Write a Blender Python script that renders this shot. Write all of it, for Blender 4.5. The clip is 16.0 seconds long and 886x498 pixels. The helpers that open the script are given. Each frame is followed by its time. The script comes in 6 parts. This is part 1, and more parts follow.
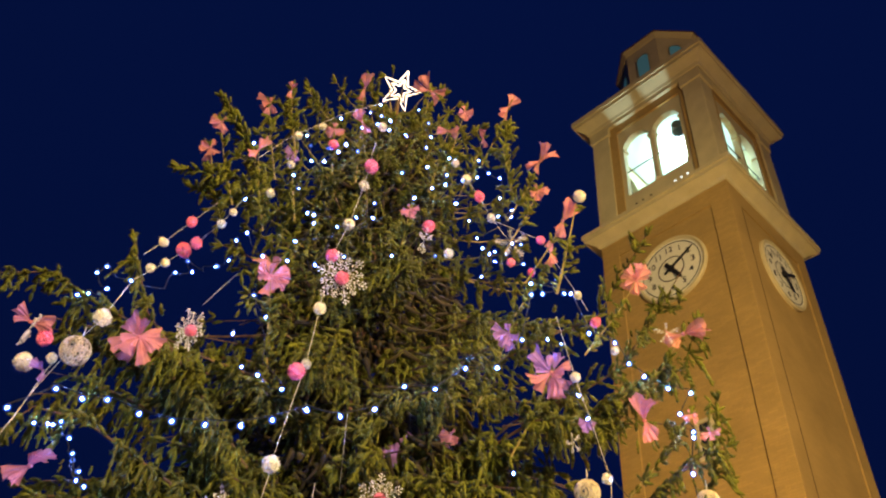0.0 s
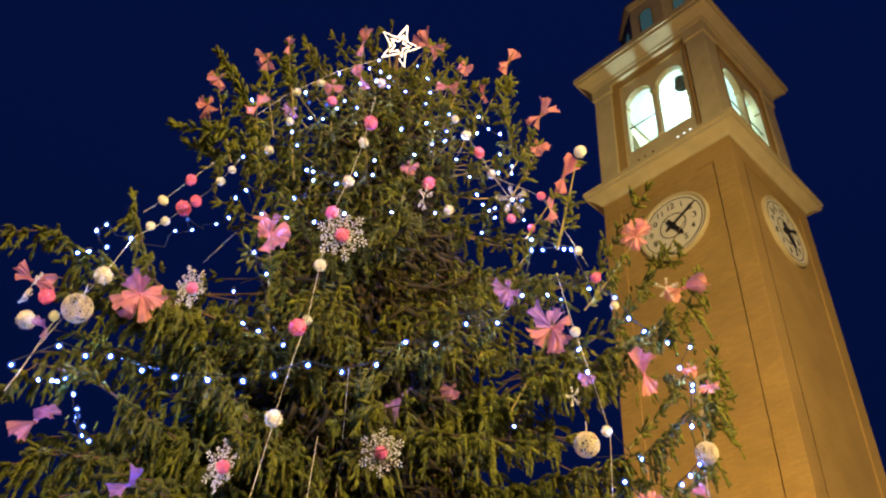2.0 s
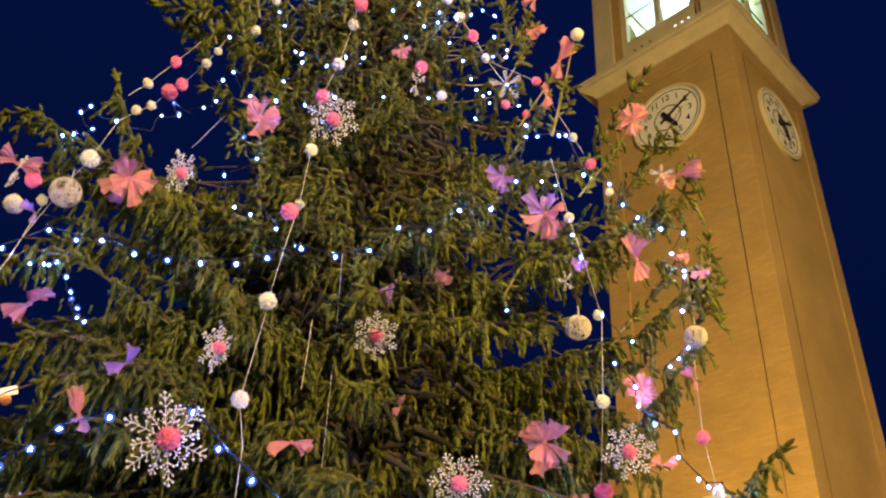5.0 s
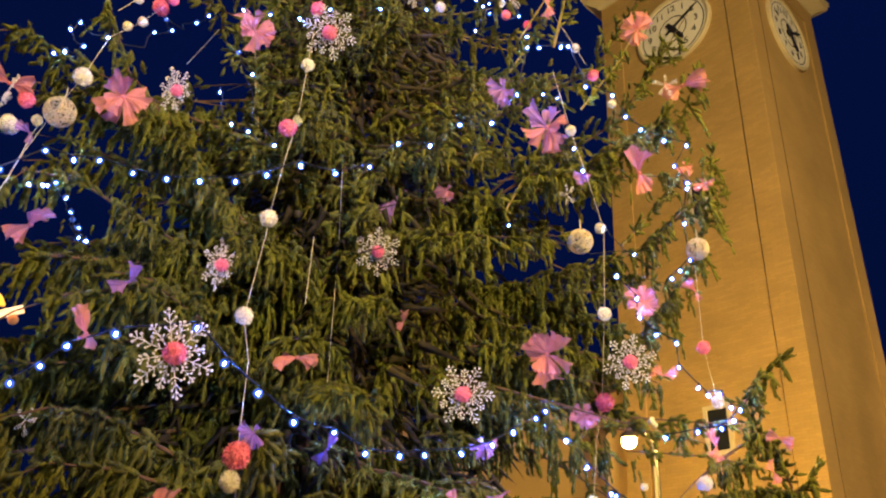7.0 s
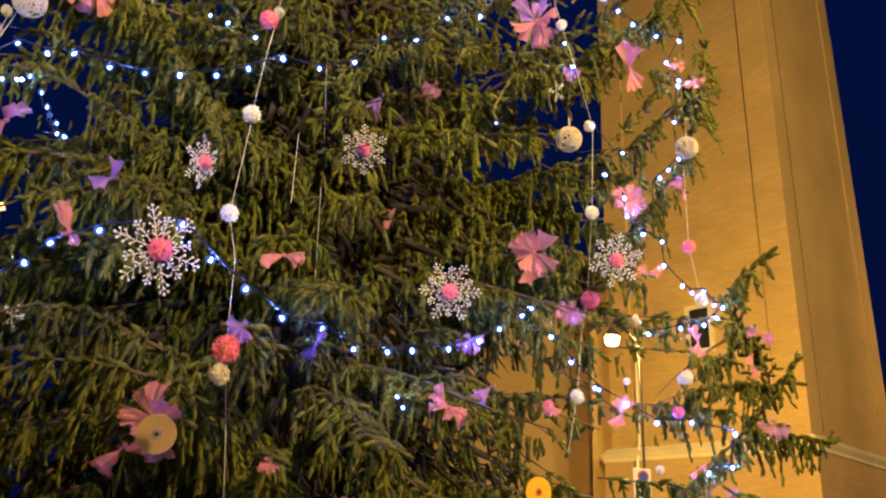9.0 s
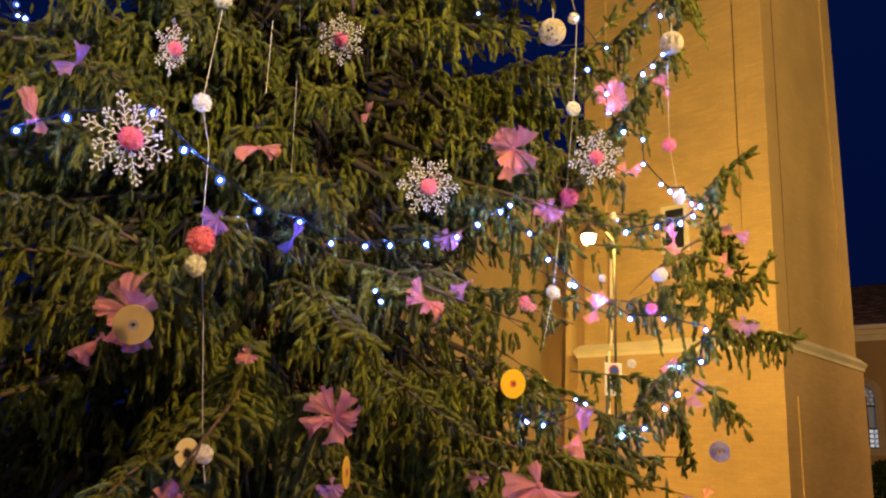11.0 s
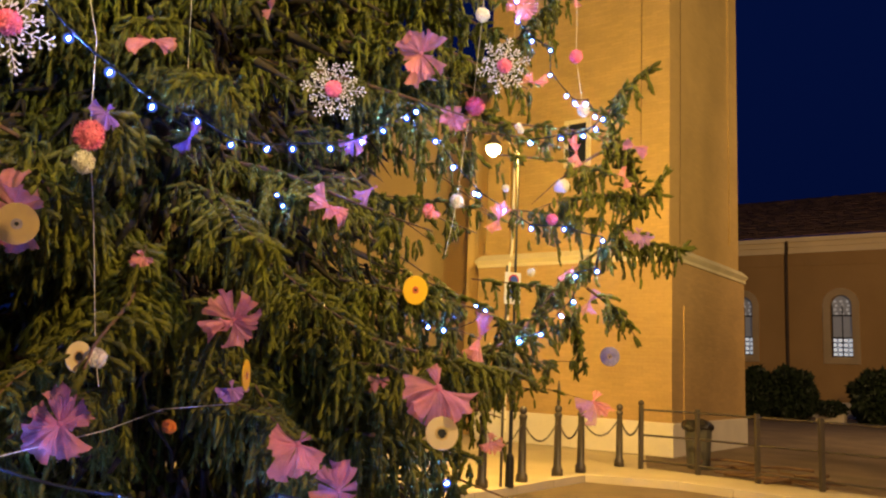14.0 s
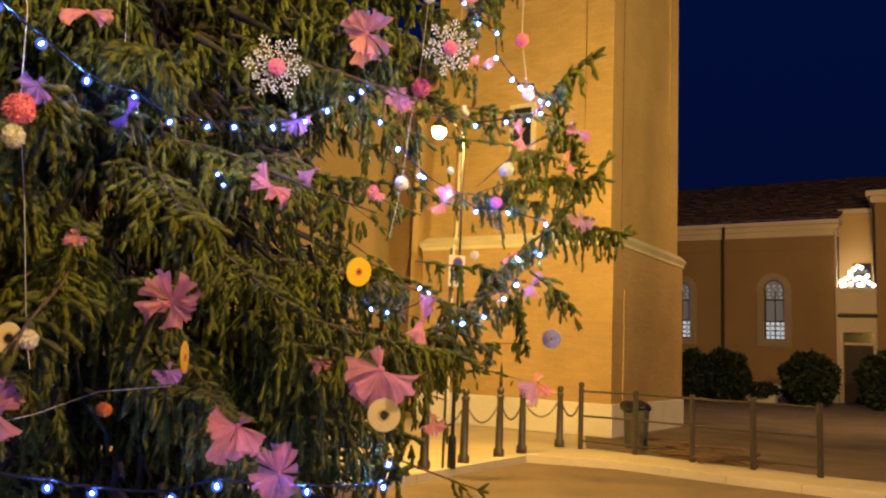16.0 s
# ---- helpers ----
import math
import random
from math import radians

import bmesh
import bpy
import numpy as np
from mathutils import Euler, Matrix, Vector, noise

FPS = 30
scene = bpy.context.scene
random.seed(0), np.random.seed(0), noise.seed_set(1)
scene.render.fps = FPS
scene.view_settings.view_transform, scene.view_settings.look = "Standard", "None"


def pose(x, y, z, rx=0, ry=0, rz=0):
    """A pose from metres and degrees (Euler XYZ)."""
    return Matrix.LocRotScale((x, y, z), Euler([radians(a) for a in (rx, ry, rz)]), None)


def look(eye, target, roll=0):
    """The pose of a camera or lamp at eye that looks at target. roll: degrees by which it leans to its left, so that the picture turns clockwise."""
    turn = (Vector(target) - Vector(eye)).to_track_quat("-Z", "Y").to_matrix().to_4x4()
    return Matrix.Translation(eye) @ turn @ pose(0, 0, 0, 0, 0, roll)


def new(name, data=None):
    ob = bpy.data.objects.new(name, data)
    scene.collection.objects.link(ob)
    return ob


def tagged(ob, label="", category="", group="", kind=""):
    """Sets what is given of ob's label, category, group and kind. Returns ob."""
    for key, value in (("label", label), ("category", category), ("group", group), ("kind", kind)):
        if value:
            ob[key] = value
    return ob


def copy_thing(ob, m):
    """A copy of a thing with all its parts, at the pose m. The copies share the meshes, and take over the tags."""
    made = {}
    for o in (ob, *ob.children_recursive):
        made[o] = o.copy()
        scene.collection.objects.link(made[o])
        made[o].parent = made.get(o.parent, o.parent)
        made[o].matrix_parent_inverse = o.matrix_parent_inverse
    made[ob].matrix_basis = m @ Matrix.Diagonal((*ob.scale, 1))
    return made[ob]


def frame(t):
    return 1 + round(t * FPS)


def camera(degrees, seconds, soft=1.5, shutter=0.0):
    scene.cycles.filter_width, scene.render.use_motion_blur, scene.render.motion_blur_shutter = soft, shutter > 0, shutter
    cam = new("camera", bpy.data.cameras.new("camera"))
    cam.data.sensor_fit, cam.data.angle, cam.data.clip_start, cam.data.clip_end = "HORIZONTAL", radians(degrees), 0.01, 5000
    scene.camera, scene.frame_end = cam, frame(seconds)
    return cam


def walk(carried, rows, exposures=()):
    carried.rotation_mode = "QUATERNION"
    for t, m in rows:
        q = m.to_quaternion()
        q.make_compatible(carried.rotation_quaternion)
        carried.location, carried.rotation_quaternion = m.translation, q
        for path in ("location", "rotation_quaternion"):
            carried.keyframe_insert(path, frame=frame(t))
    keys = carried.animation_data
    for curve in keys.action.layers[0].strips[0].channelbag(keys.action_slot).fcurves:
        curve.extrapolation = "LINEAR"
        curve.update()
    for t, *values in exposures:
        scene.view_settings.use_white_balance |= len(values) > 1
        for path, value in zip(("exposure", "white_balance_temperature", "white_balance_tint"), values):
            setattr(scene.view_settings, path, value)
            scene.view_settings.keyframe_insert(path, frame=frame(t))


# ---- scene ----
# ---- camera ----
cam = camera(56.94, 16.0, soft=2.2)
# seconds, place in metres, turn in degrees
ROWS = [
    (0.0, -0.040, -0.285, 1.614, 133.86, -4.08, -3.91),
    (0.5, -0.032, -0.282, 1.611, 133.63, -4.02, -3.67),
    (1.0, -0.024, -0.280, 1.608, 133.38, -3.94, -3.40),
    (1.5, -0.019, -0.275, 1.605, 132.53, -3.85, -3.53),
    (2.0, -0.019, -0.266, 1.600, 130.97, -3.89, -3.53),
    (2.5, -0.020, -0.254, 1.596, 129.79, -3.79, -3.86),
    (3.0, -0.023, -0.238, 1.590, 128.85, -3.77, -3.92),
    (3.5, -0.026, -0.214, 1.584, 127.48, -3.77, -3.99),
    (4.0, -0.029, -0.192, 1.578, 126.21, -3.74, -4.14),
    (6.5, -0.016, -0.141, 1.555, 119.62, -3.04, -3.51),
    (7.0, -0.011, -0.130, 1.550, 118.10, -2.88, -3.38),
    (7.5, -0.011, -0.119, 1.545, 116.51, -2.76, -3.35),
    (8.0, -0.010, -0.108, 1.539, 114.84, -2.53, -3.49),
    (8.5, -0.014, -0.096, 1.533, 113.31, -2.48, -3.79),
    (9.0, -0.013, -0.080, 1.531, 111.39, -2.48, -4.25),
    (11.5, -0.012, -0.019, 1.514, 102.55, -2.78, -6.90),
    (12.0, -0.011, -0.003, 1.507, 100.73, -3.13, -8.07),
    (12.5, -0.023, 0.005, 1.504, 99.69, -3.46, -8.80),
    (13.0, -0.020, 0.003, 1.505, 99.19, -3.13, -10.32),
    (13.5, -0.009, -0.004, 1.505, 98.78, -2.52, -11.52),
    (14.0, -0.008, -0.006, 1.502, 98.42, -2.41, -12.73),
    (14.5, -0.008, 0.000, 1.502, 98.19, -2.59, -13.80),
    (15.0, -0.011, 0.002, 1.504, 97.95, -2.71, -15.05),
    (15.5, -0.007, 0.001, 1.500, 97.63, -2.52, -16.10),
    (16.0, 0.000, 0.000, 1.500, 97.37, -2.43, -16.63),
]
walk(cam, [(row[0], pose(*row[1:])) for row in ROWS])

# ---- world and lights ----
SODIUM = (1.0, 0.70, 0.33)
world = bpy.data.worlds.new("night_sky")
scene.world = world
world.use_nodes = True
wn, wl = world.node_tree.nodes, world.node_tree.links
bg = wn["Background"]
tc = wn.new("ShaderNodeTexCoord")
sep = wn.new("ShaderNodeSeparateXYZ")
ramp = wn.new("ShaderNodeValToRGB")
wl.new(tc.outputs["Generated"], sep.inputs[0])
wl.new(sep.outputs["Z"], ramp.inputs[0])
wl.new(ramp.outputs[0], bg.inputs["Color"])
ramp.color_ramp.elements[0].position, ramp.color_ramp.elements[0].color = 0.0, (0.0006, 0.0028, 0.022, 1)
ramp.color_ramp.elements[1].position, ramp.color_ramp.elements[1].color = 0.9, (0.0010, 0.0044, 0.036, 1)
bg.inputs["Strength"].default_value = 1.25


def lamp(name, kind, at, aim, watts, colour, size=0.3, spot=90):
    data = bpy.data.lights.new(name, kind)
    data.energy, data.color = watts, colour
    if kind == "AREA":
        data.size = size
    else:
        data.shadow_soft_size = size
    if kind == "SPOT":
        data.spot_size, data.spot_blend = radians(spot), 0.6
    ob = new(name, data)
    ob.matrix_world = look(at, aim)
    return ob


# street lamps of the square, behind and beside the viewer
lamp("square_flood_light", "SPOT", (4.0, -12.0, 6.0), (1.5, 6.5, 9.9), 13000, (1.0, 0.83, 0.34), 0.25, 59)
lamp("square_lamp_light", "AREA", (6.5, -3.5, 9.5), (4.5, 13.0, 8.5), 2650, (1.0, 0.63, 0.26), 0.6)
# lamp post beside the bollards
lamp("post_lamp_light", "POINT", (3.00, 10.69, 4.55), (5, 15, 0), 1950, (1.0, 0.60, 0.11), 0.09)
# light in the bell chamber
lamp("belfry_light", "POINT", (8.23, 18.18, 24.9), (8, 18, 20), 420, (0.52, 0.92, 1.0), 0.25)
lamp("drum_light", "POINT", (8.23, 18.18, 29.0), (8, 18, 20), 40, (0.5, 0.95, 1.0), 0.2)
# small spots on the bell chamber's sill, shining up at the cornice
for off_ in (1.4, 2.9):
    at_ = Matrix.LocRotScale((7.983, 15.009, 0), Euler((0, 0, radians(40.5))), None)
    lamp("sill_spot_light", "SPOT", at_ @ Vector((-0.12, off_, 21.4)), at_ @ Vector((-0.38, off_ + 0.15, 26.4)), 520, (0.62, 0.95, 1.0), 0.03, 16)
# lamp over the church's yard
lamp("yard_lamp_light", "AREA", (17.0, 14.0, 8.0), (26.0, 35.0, 3.0), 1030, (1.0, 0.62, 0.26), 0.5)


# ---- materials ----
def material(name, colour, rough=0.7, metal=0.0, vary=0.25, scale=6.0, bump=0.15, fine=60.0, spec=0.4, island=0.0):
    m = bpy.data.materials.new(name)
    m.use_nodes = True
    n, l = m.node_tree.nodes, m.node_tree.links
    b = n["Principled BSDF"]
    b.inputs["Roughness"].default_value, b.inputs["Metallic"].default_value = rough, metal
    b.inputs["Specular IOR Level"].default_value = spec
    co = n.new("ShaderNodeTexCoord")
    big, small = n.new("ShaderNodeTexNoise"), n.new("ShaderNodeTexNoise")
    big.inputs["Scale"].default_value, big.inputs["Detail"].default_value = scale, 6
    small.inputs["Scale"].default_value, small.inputs["Detail"].default_value = fine, 3
    l.new(co.outputs["Object"], big.inputs["Vector"])
    l.new(co.outputs["Object"], small.inputs["Vector"])
    add = n.new("ShaderNodeMath")
    add.operation = "MULTIPLY_ADD"
    l.new(small.outputs[0], add.inputs[0])
    add.inputs[1].default_value = 0.4
    l.new(big.outputs[0], add.inputs[2])
    r = n.new("ShaderNodeMapRange")
    r.inputs["From Min"].default_value, r.inputs["From Max"].default_value = 0.35, 1.05
    r.inputs["To Min"].default_value, r.inputs["To Max"].default_value = 1 - vary, 1 + vary
    l.new(add.outputs[0], r.inputs["Value"])
    mul = n.new("ShaderNodeVectorMath")
    mul.operation = "MULTIPLY"
    mul.inputs[0].default_value = colour
    l.new(r.outputs[0], mul.inputs[1])
    last = mul.outputs[0]
    if island:
        g = n.new("ShaderNodeNewGeometry")
        hsv = n.new("ShaderNodeHueSaturation")
        mr = n.new("ShaderNodeMapRange")
        mr.inputs["To Min"].default_value, mr.inputs["To Max"].default_value = 1 - island, 1 + island
        l.new(g.outputs["Random Per Island"], mr.inputs["Value"])
        l.new(mr.outputs[0], hsv.inputs["Value"])
        l.new(last, hsv.inputs["Color"])
        last = hsv.outputs[0]
    l.new(last, b.inputs["Base Color"])
    if bump:
        bp = n.new("ShaderNodeBump")
        bp.inputs["Strength"].default_value, bp.inputs["Distance"].default_value = bump, 0.02
        l.new(small.outputs[0], bp.inputs["Height"])
        l.new(bp.outputs[0], b.inputs["Normal"])
    return m


def brick_material(name, colour, mortar, strength, axis):
    """Worn brickwork: courses 7 cm high, drawn along the wall's own length."""
    m = material(name, colour, 0.85, vary=0.22, scale=0.7, fine=22.0, bump=0.0)
    n, l = m.node_tree.nodes, m.node_tree.links
    b = n["Principled BSDF"]
    base = b.inputs["Base Color"].links[0].from_socket
    co, sx, cx = n.new("ShaderNodeTexCoord"), n.new("ShaderNodeSeparateXYZ"), n.new("ShaderNodeCombineXYZ")
    l.new(co.outputs["Object"], sx.inputs[0])
    if axis == "XY":
        both = n.new("ShaderNodeMath")
        l.new(sx.outputs["X"], both.inputs[0])
        l.new(sx.outputs["Y"], both.inputs[1])
        l.new(both.outputs[0], cx.inputs["X"])
    else:
        l.new(sx.outputs[axis], cx.inputs["X"])
    l.new(sx.outputs["Z"], cx.inputs["Y"])
    br = n.new("ShaderNodeTexBrick")
    br.inputs["Scale"].default_value = 1.0
    br.inputs["Brick Width"].default_value, br.inputs["Row Height"].default_value = 0.27, 0.07
    br.inputs["Mortar Size"].default_value, br.inputs["Mortar Smooth"].default_value = 0.006, 0.4
    br.inputs["Color1"].default_value, br.inputs["Color2"].default_value = (0.86, 0.86, 0.86, 1), (1.1, 1.08, 1.02, 1)
    br.inputs["Mortar"].default_value = (*mortar, 1)
    l.new(cx.outputs[0], br.inputs["Vector"])
    mix = n.new("ShaderNodeVectorMath")
    mix.operation = "MULTIPLY"
    l.new(base, mix.inputs[0])
    fade = n.new("ShaderNodeMix")
    fade.data_type = "RGBA"
    fade.inputs["Factor"].default_value = strength
    fade.inputs["A"].default_value = (1, 1, 1, 1)
    l.new(br.outputs["Color"], fade.inputs["B"])
    l.new(fade.outputs["Result"], mix.inputs[1])
    l.new(mix.outputs[0], b.inputs["Base Color"])
    wav = n.new("ShaderNodeTexNoise")
    wav.inputs["Scale"].default_value, wav.inputs["Detail"].default_value = 3.0, 5
    st = n.new("ShaderNodeMapping")
    st.inputs["Scale"].default_value = (1, 1, 5)
    l.new(co.outputs["Object"], st.inputs["Vector"])
    l.new(st.outputs[0], wav.inputs["Vector"])
    su = n.new("ShaderNodeMath")
    su.operation = "MULTIPLY_ADD"
    l.new(br.outputs["Fac"], su.inputs[0])
    su.inputs[1].default_value = -0.5
    l.new(wav.outputs[0], su.inputs[2])
    bp = n.new("ShaderNodeBump")
    bp.inputs["Strength"].default_value, bp.inputs["Distance"].default_value = 0.05 + 0.6 * strength, 0.02
    l.new(su.outputs[0], bp.inputs["Height"])
    l.new(bp.outputs[0], b.inputs["Normal"])
    return m


def glow(name, colour, strength):
    m = bpy.data.materials.new(name)
    m.use_nodes = True
    b = m.node_tree.nodes["Principled BSDF"]
    b.inputs["Base Color"].default_value = (*colour, 1)
    b.inputs["Emission Color"].default_value = (*colour, 1)
    b.inputs["Emission Strength"].default_value = strength
    return m


def tulle(name, colour):
    """Thin net cloth: part of the light goes through."""
    m = material(name, colour, 0.8, vary=0.2, scale=20.0, fine=220.0, bump=0.1)
    n, l = m.node_tree.nodes, m.node_tree.links
    b = n["Principled BSDF"]
    out = n["Material Output"]
    base = b.inputs["Base Color"].links[0].from_socket
    tl, tp, m1, m2 = n.new("ShaderNodeBsdfTranslucent"), n.new("ShaderNodeBsdfTransparent"), n.new("ShaderNodeMixShader"), n.new("ShaderNodeMixShader")
    l.new(base, tl.inputs["Color"])
    m1.inputs[0].default_value, m2.inputs[0].default_value = 0.38, 0.36
    l.new(b.outputs[0], m1.inputs[1])
    l.new(tl.outputs[0], m1.inputs[2])
    l.new(m1.outputs[0], m2.inputs[1])
    l.new(tp.outputs[0], m2.inputs[2])
    l.new(m2.outputs[0], out.inputs["Surface"])
    return m


M_BRICK_A = brick_material("tower_brick", (0.43, 0.285, 0.108), (0.78, 0.76, 0.72), 0.65, "Y")
M_BRICK_B = brick_material("tower_brick_side", (0.43, 0.285, 0.108), (0.86, 0.84, 0.8), 0.3, "X")
M_BRICK_BASE = brick_material("tower_base_brick", (0.42, 0.275, 0.115), (0.86, 0.84, 0.8), 0.55, "XY")
M_STONE = material("pale_stone", (0.58, 0.50, 0.315), 0.8, vary=0.18, scale=1.5, fine=40)
M_PLASTER = material("white_plaster", (0.72, 0.74, 0.72), 0.8, vary=0.06, scale=2, fine=30)
M_PLINTH = material("white_plinth", (0.66, 0.6, 0.5), 0.75, vary=0.15, scale=1.2, fine=30)
M_DIAL = material("clock_dial", (0.82, 0.79, 0.70), 0.5, vary=0.08, scale=2, fine=20, bump=0.02)
M_BLACK = material("black_paint", (0.012, 0.012, 0.014), 0.45, vary=0.2, bump=0.03)
M_JOINT = material("dark_joint", (0.14, 0.09, 0.045), 0.9)
M_ROOFTILE = material("brown_roof_tiles", (0.10, 0.055, 0.032), 0.9, vary=0.45, scale=1.3, fine=9, bump=0.5, island=0.55)
M_IRON = material("grey_iron", (0.085, 0.072, 0.062), 0.45, metal=0.5, vary=0.2, scale=5, fine=80, bump=0.1)
M_CABLE = material("dark_cable", (0.01, 0.012, 0.012), 0.5, vary=0.1)
M_ASPHALT = material("asphalt", (0.165, 0.12, 0.08), 0.8, vary=0.5, scale=0.9, fine=120, bump=0.35)
M_PAVING = material("stone_paving", (0.50, 0.42, 0.28), 0.7, vary=0.22, scale=0.8, fine=50, bump=0.2)
M_KERB = material("kerb_stone", (0.52, 0.45, 0.34), 0.75, vary=0.2, scale=1.2, fine=60, bump=0.2)
M_CHURCH = material("church_brick", (0.34, 0.208, 0.085), 0.85, vary=0.16, scale=0.5, fine=14, bump=0.2)
M_CREAM = material("cream_moulding", (0.70, 0.57, 0.38), 0.8, vary=0.1, scale=1, fine=20)
M_YELLOW = material("yellow_render", (0.62, 0.42, 0.17), 0.85, vary=0.12, scale=0.7, fine=20)
M_WOODDOOR = material("dark_wood_door", (0.05, 0.03, 0.022), 0.6, vary=0.3, scale=2, fine=30)
M_GLASSDARK = material("dark_glass", (0.02, 0.022, 0.025), 0.15, vary=0.1, bump=0.02)
M_LEADGLASS = glow("lit_leaded_glass", (0.75, 0.82, 0.95), 0.5)
M_BOSS = glow("dim_glass_boss", (0.6, 0.65, 0.75), 0.16)
M_GLASSDIM = glow("dim_stained_glass", (0.30, 0.33, 0.42), 0.07)
M_TEAL = glow("teal_lit_glass", (0.09, 0.26, 0.32), 0.17)
M_BARK = material("spruce_bark", (0.13, 0.075, 0.04), 0.9, vary=0.4, scale=8, fine=60, bump=0.5)
M_TWIGWOOD = material("yellow_twig_bark", (0.26, 0.20, 0.06), 0.8, vary=0.3, scale=10, fine=60, bump=0.3)
M_NEEDLE = material("spruce_needles", (0.118, 0.121, 0.013), 0.65, vary=0.6, scale=1.6, fine=150, bump=0.6, spec=0.2, island=0.38)
# near-black brown: shade between the boughs is put into these twigs' colour
M_SHADETWIG = material("shade_dark_twigs", (0.030, 0.021, 0.008), 0.95, vary=0.5, scale=3, fine=40, bump=0.3, island=0.4)
M_BUSH = material("dark_bush_leaves", (0.014, 0.024, 0.008), 0.6, vary=0.4, scale=4, fine=30, bump=0.0, island=0.35)
M_PINK = tulle("pink_tulle", (0.92, 0.37, 0.38))
M_LILAC = tulle("lilac_tulle", (0.58, 0.30, 0.68))
M_POMP = material("pink_wool", (0.95, 0.27, 0.40), 0.95, vary=0.2, scale=3, fine=30, bump=0.1, island=0.2)
M_POMW = material("cream_wool", (0.88, 0.83, 0.68), 0.95, vary=0.12, scale=3, fine=30, bump=0.1, island=0.15)
M_POMO = material("orange_wool", (0.8, 0.3, 0.07), 0.95, vary=0.2, scale=3, fine=30, bump=0.1, island=0.2)
M_FROST = material("white_frosted_plastic", (0.86, 0.84, 0.80), 0.4, vary=0.08, scale=30, fine=200, bump=0.05)
M_RATTAN = material("cream_rattan", (0.62, 0.52, 0.34), 0.7, vary=0.2, scale=30, fine=200)
M_CORD = material("white_cord", (0.72, 0.66, 0.55), 0.9, vary=0.1, scale=60, fine=300)
M_LED = glow("blue_white_led", (0.09, 0.20, 1.0), 2100.0)
M_LEDSTRONG = glow("bright_blue_led", (0.08, 0.19, 1.0), 3300.0)
# see-through blue emission that draws the glow round a bulb
M_LEDHALO = bpy.data.materials.new("blue_bulb_halo")
M_LEDHALO.use_nodes = True
nodes_, links_ = M_LEDHALO.node_tree.nodes, M_LEDHALO.node_tree.links
nodes_.remove(nodes_["Principled BSDF"])
clear_, shine_, both_ = nodes_.new("ShaderNodeBsdfTransparent"), nodes_.new("ShaderNodeEmission"), nodes_.new("ShaderNodeMixShader")
shine_.inputs["Color"].default_value, shine_.inputs["Strength"].default_value = (0.10, 0.22, 1.0, 1), 1.9
both_.inputs[0].default_value = 0.17
links_.new(clear_.outputs[0], both_.inputs[1])
links_.new(shine_.outputs[0], both_.inputs[2])
links_.new(both_.outputs[0], nodes_["Material Output"].inputs["Surface"])
M_STAR = glow("warm_star_tube", (1.0, 0.80, 0.60), 5.0)
M_LAMPGLASS = glow("sodium_lamp_glass", (1.0, 0.72, 0.32), 45.0)
M_DISCY = material("yellow_vinyl", (0.75, 0.45, 0.03), 0.35, vary=0.06, scale=20, fine=200, bump=0.05)
M_DISCG = material("gold_vinyl", (0.66, 0.46, 0.20), 0.3, metal=0.5, vary=0.06, scale=20, fine=200, bump=0.05)
M_DISCC = material("cream_vinyl", (0.68, 0.55, 0.30), 0.4, vary=0.06, scale=20, fine=200, bump=0.05)
M_DISCS = material("silver_disc", (0.50, 0.42, 0.50), 0.38, metal=0.95, vary=0.4, scale=25, fine=90, bump=0.1)
M_LABEL = material("red_label", (0.55, 0.12, 0.06), 0.5, vary=0.05)
M_SIGN = material("sign_plate", (0.6, 0.58, 0.52), 0.4, vary=0.06)
M_SIGNBLUE = material("sign_blue", (0.02, 0.06, 0.30), 0.4, vary=0.05)
M_SIGNRED = material("sign_red", (0.45, 0.02, 0.02), 0.4, vary=0.05)
M_BAG = material("black_plastic_bag", (0.012, 0.011, 0.011), 0.35, vary=0.3, scale=9, fine=30, bump=0.5)
M_BIN = material("grey_bin", (0.07, 0.066, 0.055), 0.6, vary=0.2)
M_FIGCREAM = glow("lit_cream_plastic", (1.0, 0.72, 0.36), 0.9)
M_FIGYELLOW = glow("lit_yellow_plastic", (1.0, 0.55, 0.05), 0.8)
M_SPOTGLASS = glow("lit_spot_glass", (0.8, 0.95, 1.0), 1.3)
M_FESTOON = glow("white_festoon_light", (1.0, 0.93, 0.82), 9.0)


# ---- helpers for parts ----
def bm_mesh(name, bm, mat, smooth=False):
    me = bpy.data.meshes.new(name)
    bm.to_mesh(me)
    bm.free()
    me.materials.append(mat)
    if smooth:
        me.polygons.foreach_set("use_smooth", [True] * len(me.polygons))
    return me


def part(name, bm, mat, parent=None, label="", smooth=False):
    ob = new(name, bm_mesh(name, bm, mat, smooth))
    if parent:
        ob.parent = parent
    if label:
        ob["label"] = label
    return ob


def thing(name, m, label, category, group="", kind=""):
    ob = new(name)
    ob.matrix_world = m
    ob.empty_display_size = 0.1
    return tagged(ob, label, category, group, kind)


def box(bm, x0, y0, z0, x1, y1, z1, bevel=0.0):
    r = bmesh.ops.create_cube(bm, size=1, matrix=Matrix.LocRotScale(((x0 + x1) / 2, (y0 + y1) / 2, (z0 + z1) / 2), None, (x1 - x0, y1 - y0, z1 - z0)))
    if bevel:
        bmesh.ops.bevel(bm, geom=list({e for v in r["verts"] for e in v.link_edges}), offset=bevel, segments=2, affect="EDGES", profile=0.5)
    return bm


def boxed(*a, bevel=0.0):
    return box(bmesh.new(), *a, bevel=bevel)


